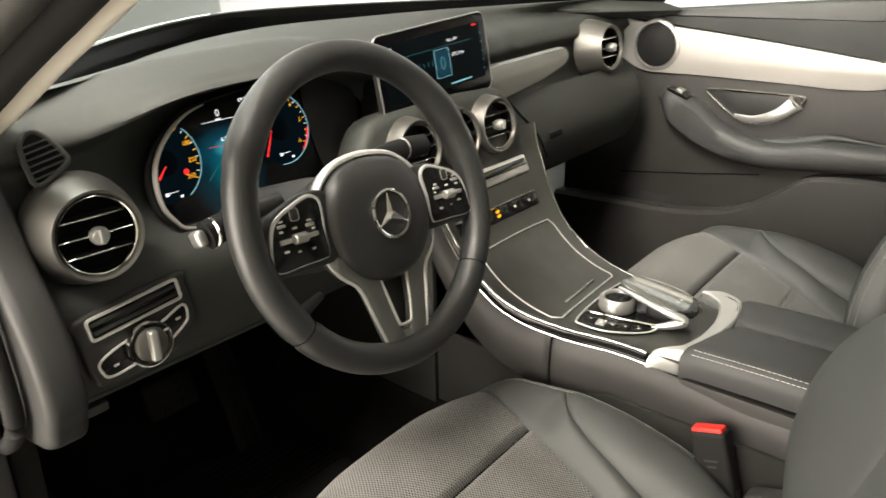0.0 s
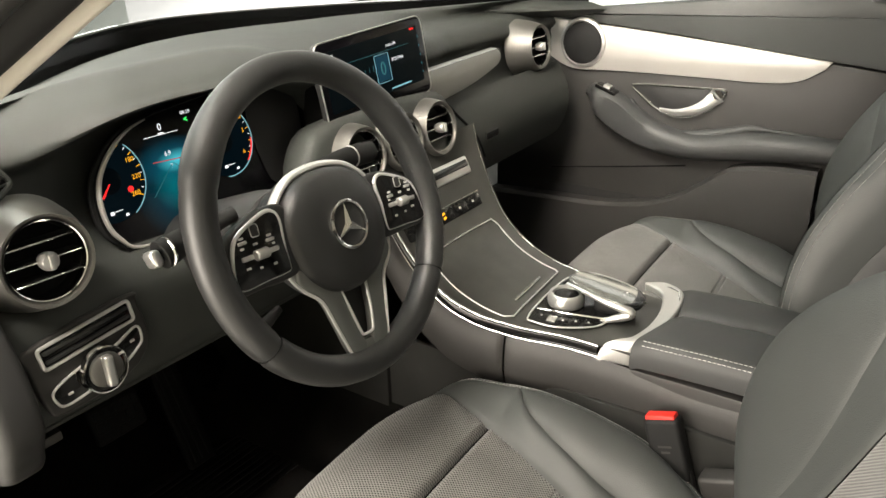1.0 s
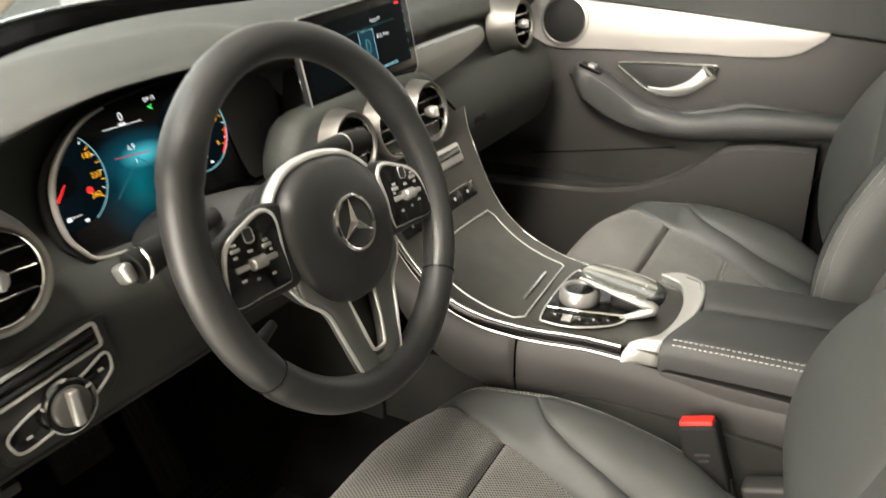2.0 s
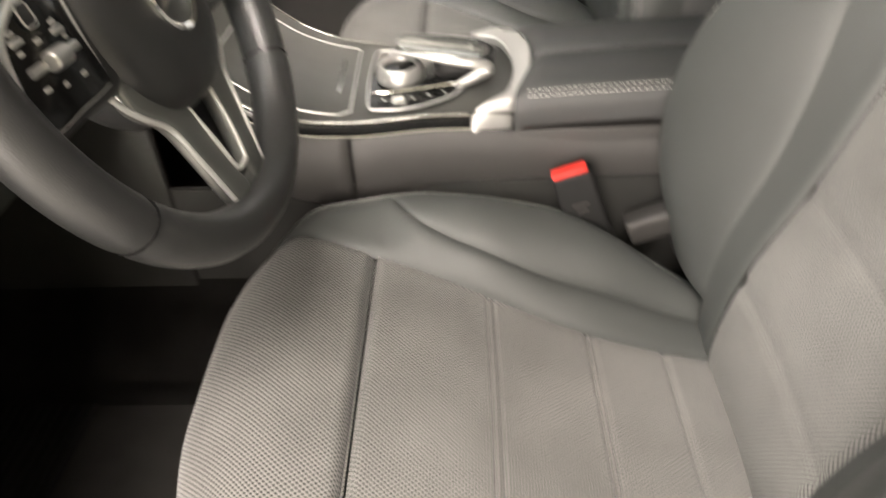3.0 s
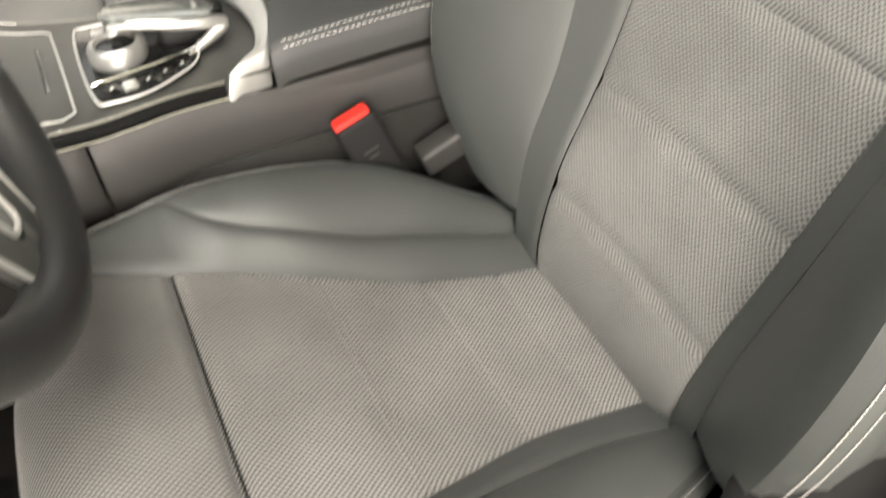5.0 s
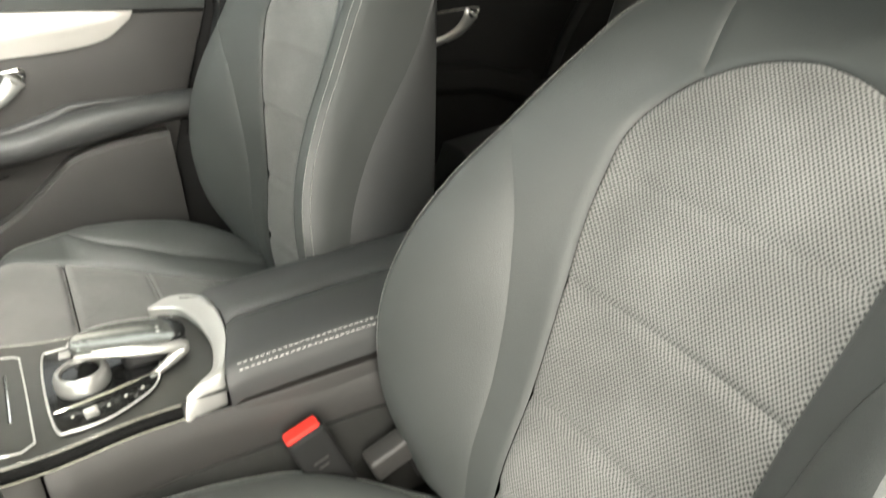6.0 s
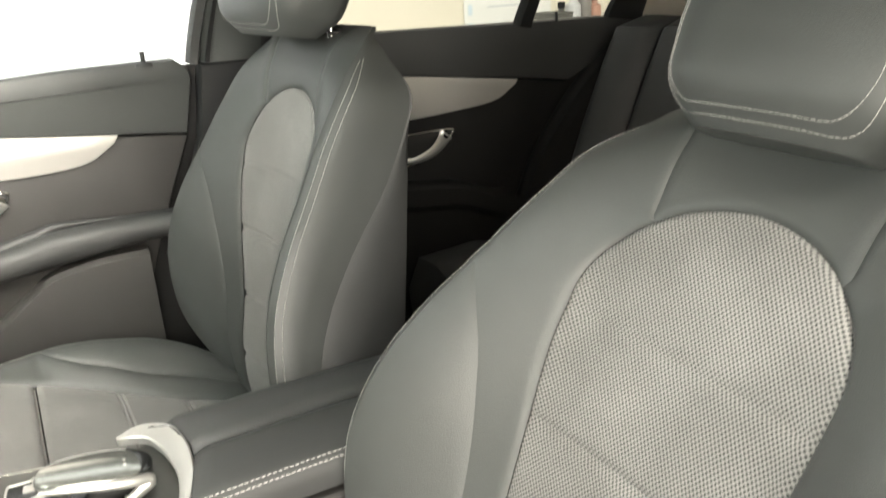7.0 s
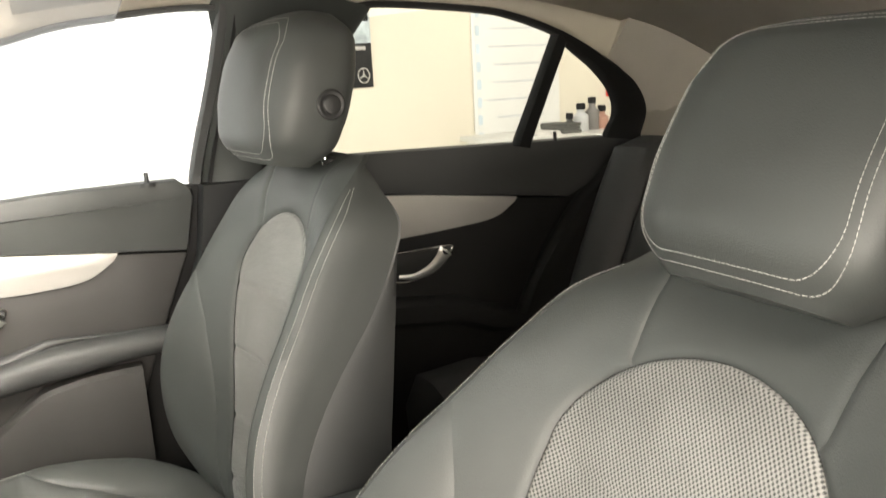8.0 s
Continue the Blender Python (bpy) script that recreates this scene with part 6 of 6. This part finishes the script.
part("front_wing", side_plate([(0.30, 0.70), (0.86, 0.70), (1.9, 0.44), (1.9, -0.05), (0.30, -0.05)], 0.775, 0.07, 0.006, -1), PAINT, shell, "silver-grey front wing")
part("hinge_pillar", side_plate([(0.235, 0.71), (0.80, 0.70), (0.80, 0.0), (0.245, 0.0), (0.225, 0.20), (0.215, 0.50)], 0.737, 0.034, 0.006, -1), PLASTIC, shell, "black hinge pillar")
part("kick_panel", side_plate([(0.24, 0.40), (0.80, 0.44), (0.80, 0.02), (0.26, 0.02)], 0.700, 0.030, 0.004, -1), CARPET, shell, "black carpeted kick panel")
part("underbody", box(1.6, 2.95, 0.03, pose(0, -0.62, -0.05), 0), PLASTIC, shell)
rows = []
for i in range(41):
    y = -2.05 + 1.85 * i / 40
    ze = roof_edge(y) + 0.02
    rows.append([((gx(ze) + 0.04) * k / 10, y, ze + 0.075 * (1 - abs(k / 10) ** 2.6)) for k in range(-10, 11)])
part("roof", grid_mesh(rows), PAINT, shell)

# ---- showroom ----
tagged(part("ground", box(16, 16, 0.1, pose(0, 0, -0.38), 0), TILE), "grey tiled showroom floor", "floor", kind="structure")
WALLX = 3.4
for nm, m, sx, sy in (("wall_east", pose(WALLX + 0.05, -4.6, 1.2), 0.1, 6.4), ("wall_north", pose(0, 6, 1.2), 15, 0.1), ("wall_south", pose(0, -7.8, 1.2), 15, 0.1), ("wall_west", pose(-6, 0, 1.2), 0.1, 16)):
    tagged(part(nm, box(sx, sy, 3.3, m, 0), WALL), "cream painted showroom wall", "wall", kind="structure")
tagged(part("ceiling", box(16, 16, 0.1, pose(0, 0, 2.9), 0), CEILING), "grey panelled showroom ceiling", "ceiling", kind="structure")
tagged(part("shop_window", box(0.05, 7.5, 3.0, pose(WALLX + 0.05, 2.35, 1.15), 0), glowing("bright_daylight", (1.0, 0.99, 0.96), 1.8)), "over-bright daylit shop window", "window", kind="structure")
# glowing panel added to make the view beyond the windscreen pale
tagged(part("front_glow_panel", box(11, 0.05, 2.7, pose(0, 5.88, 1.15), 0), glowing("greenish_panel_glow", (0.95, 1.0, 0.90), 0.85)), "pale greenish glowing panel before the front wall", "window", kind="structure")
poster = thing("wall_poster", "black and pale poster with white lettering on the wall", "poster", Matrix.Translation((WALLX - 0.012, -1.69, 1.105)))
part("sheet", box(0.004, 0.42, 0.42, Matrix(), 0), material("poster_black", (0.01, 0.01, 0.011), 0.4), poster)
part("photo", box(0.003, 0.42, 0.18, pose(-0.003, 0, 0.12), 0), material("poster_photo", (0.45, 0.52, 0.55), 0.4, mottle=0.5, mottle_size=12), poster)
part("photo_edge", box(0.003, 0.05, 0.035, pose(-0.006, -0.175, 0.165), 0), RUBBER, poster)
for w, y, z, h in ((0.06, -0.145, 0.004, 0.020), (0.025, -0.095, 0.004, 0.020), (0.105, -0.02, 0.004, 0.020), (0.07, 0.08, 0.004, 0.020), (0.055, 0.155, 0.004, 0.020), (0.09, 0.01, -0.030, 0.020), (0.10, 0.115, -0.030, 0.020), (0.05, 0.02, -0.056, 0.007), (0.10, -0.03, -0.080, 0.008)):
    part("writing", box(0.003, w, h, pose(-0.003, y, z), 0), THREAD, poster)
badge = part("badge", tube([(-0.004, -0.155 + 0.034 * math.cos(a), -0.145 + 0.040 * math.sin(a)) for a in [2 * math.pi * k / 24 for k in range(25)]], 0.0035, 6), THREAD, poster)
for k in range(3):
    a = math.radians(90 + 120 * k)
    part("badge_arm", tube([(-0.004, -0.155, -0.145), (-0.004, -0.155 + 0.033 * math.cos(a), -0.145 + 0.038 * math.sin(a))], [0.005, 0.001], 6), THREAD, badge)
sheet = thing("notice_sheet", "tall white notice with printed lines on the wall", "notice", Matrix.Translation((WALLX - 0.012, -2.85, 0.86)))
part("paper", box(0.004, 0.62, 1.05, Matrix(), 0), material("paper", (0.82, 0.83, 0.80), 0.6, mottle=0.02), sheet)
GREYINK = material("grey_print", (0.62, 0.65, 0.67), 0.6)
for k in range(9):
    part("writing", box(0.003, 0.34 + 0.05 * (k % 3), 0.012, pose(-0.003, -0.02 + 0.02 * (k % 2), 0.44 - 0.105 * k), 0), GREYINK, sheet)
    part("bullet", box(0.003, 0.03, 0.06, pose(-0.003, 0.27, 0.43 - 0.105 * k), 0), material("pale_blue_print", (0.60, 0.72, 0.80), 0.6) if k == 0 else bpy.data.materials["pale_blue_print"], sheet)
counter = thing("counter", "white showroom counter with bottles and papers", "counter", Matrix.Translation((WALLX - 0.45, -3.1, -0.26)))
part("body", box(0.6, 1.4, 1.15, pose(0, 0, 0.24), 0.01), material("white_laminate", (0.75, 0.74, 0.70), 0.35), counter)
part("top", box(0.64, 1.46, 0.03, pose(0, 0, 0.83), 0.006), material("counter_top", (0.65, 0.65, 0.62), 0.3), counter)
for y, r, h, c in ((-2.98, 0.045, 0.12, (0.55, 0.56, 0.56)), (-3.06, 0.040, 0.15, (0.20, 0.19, 0.18)), (-3.13, 0.04, 0.10, (0.42, 0.24, 0.18)), (-2.90, 0.035, 0.07, (0.06, 0.06, 0.055))):
    bottle = thing("bottle", "small bottle standing on the counter", "bottle", Matrix.Translation((WALLX - 0.48, y, 0.585)), "bottles on the counter")
    part("body", lathe([(0, 0), (r * 0.96, 0), (r, 0.006), (r, h * 0.7), (r * 0.5, h * 0.85), (r * 0.45, h), (0, h)], 16), material("bottle_colour", c, 0.3), bottle)
    part("cap", lathe([(0, h), (r * 0.6, h), (r * 0.6, h + 0.03), (r * 0.5, h + 0.035), (0, h + 0.035)], 16), RUBBER, bottle, "black cap")
for y, w, h, c in ((-2.68, 0.16, 0.020, (0.70, 0.69, 0.66)), (-2.83, 0.12, 0.055, (0.10, 0.10, 0.09))):
    stack = thing("paper_stack", "loose stack of papers on the counter", "papers", Matrix.Translation((WALLX - 0.50, y, 0.585)), "papers on the counter")
    tone = material("stacked_paper", c, 0.7)
    for k in range(3):
        part("sheet", box(0.20, w, h / 3 - 0.001, pose(0.01 * (k - 1), 0.008 * (k % 2), h * (k + 0.5) / 3, 0, 0, 7 * k), 0.001), tone, stack)
panel_red = thing("red_panel", "narrow red panel on the showroom wall", "sign", Matrix.Translation((WALLX - 0.012, -3.562, 0.79)))
part("panel", box(0.02, 0.05, 0.09, Matrix(), 0.004), RED, panel_red)
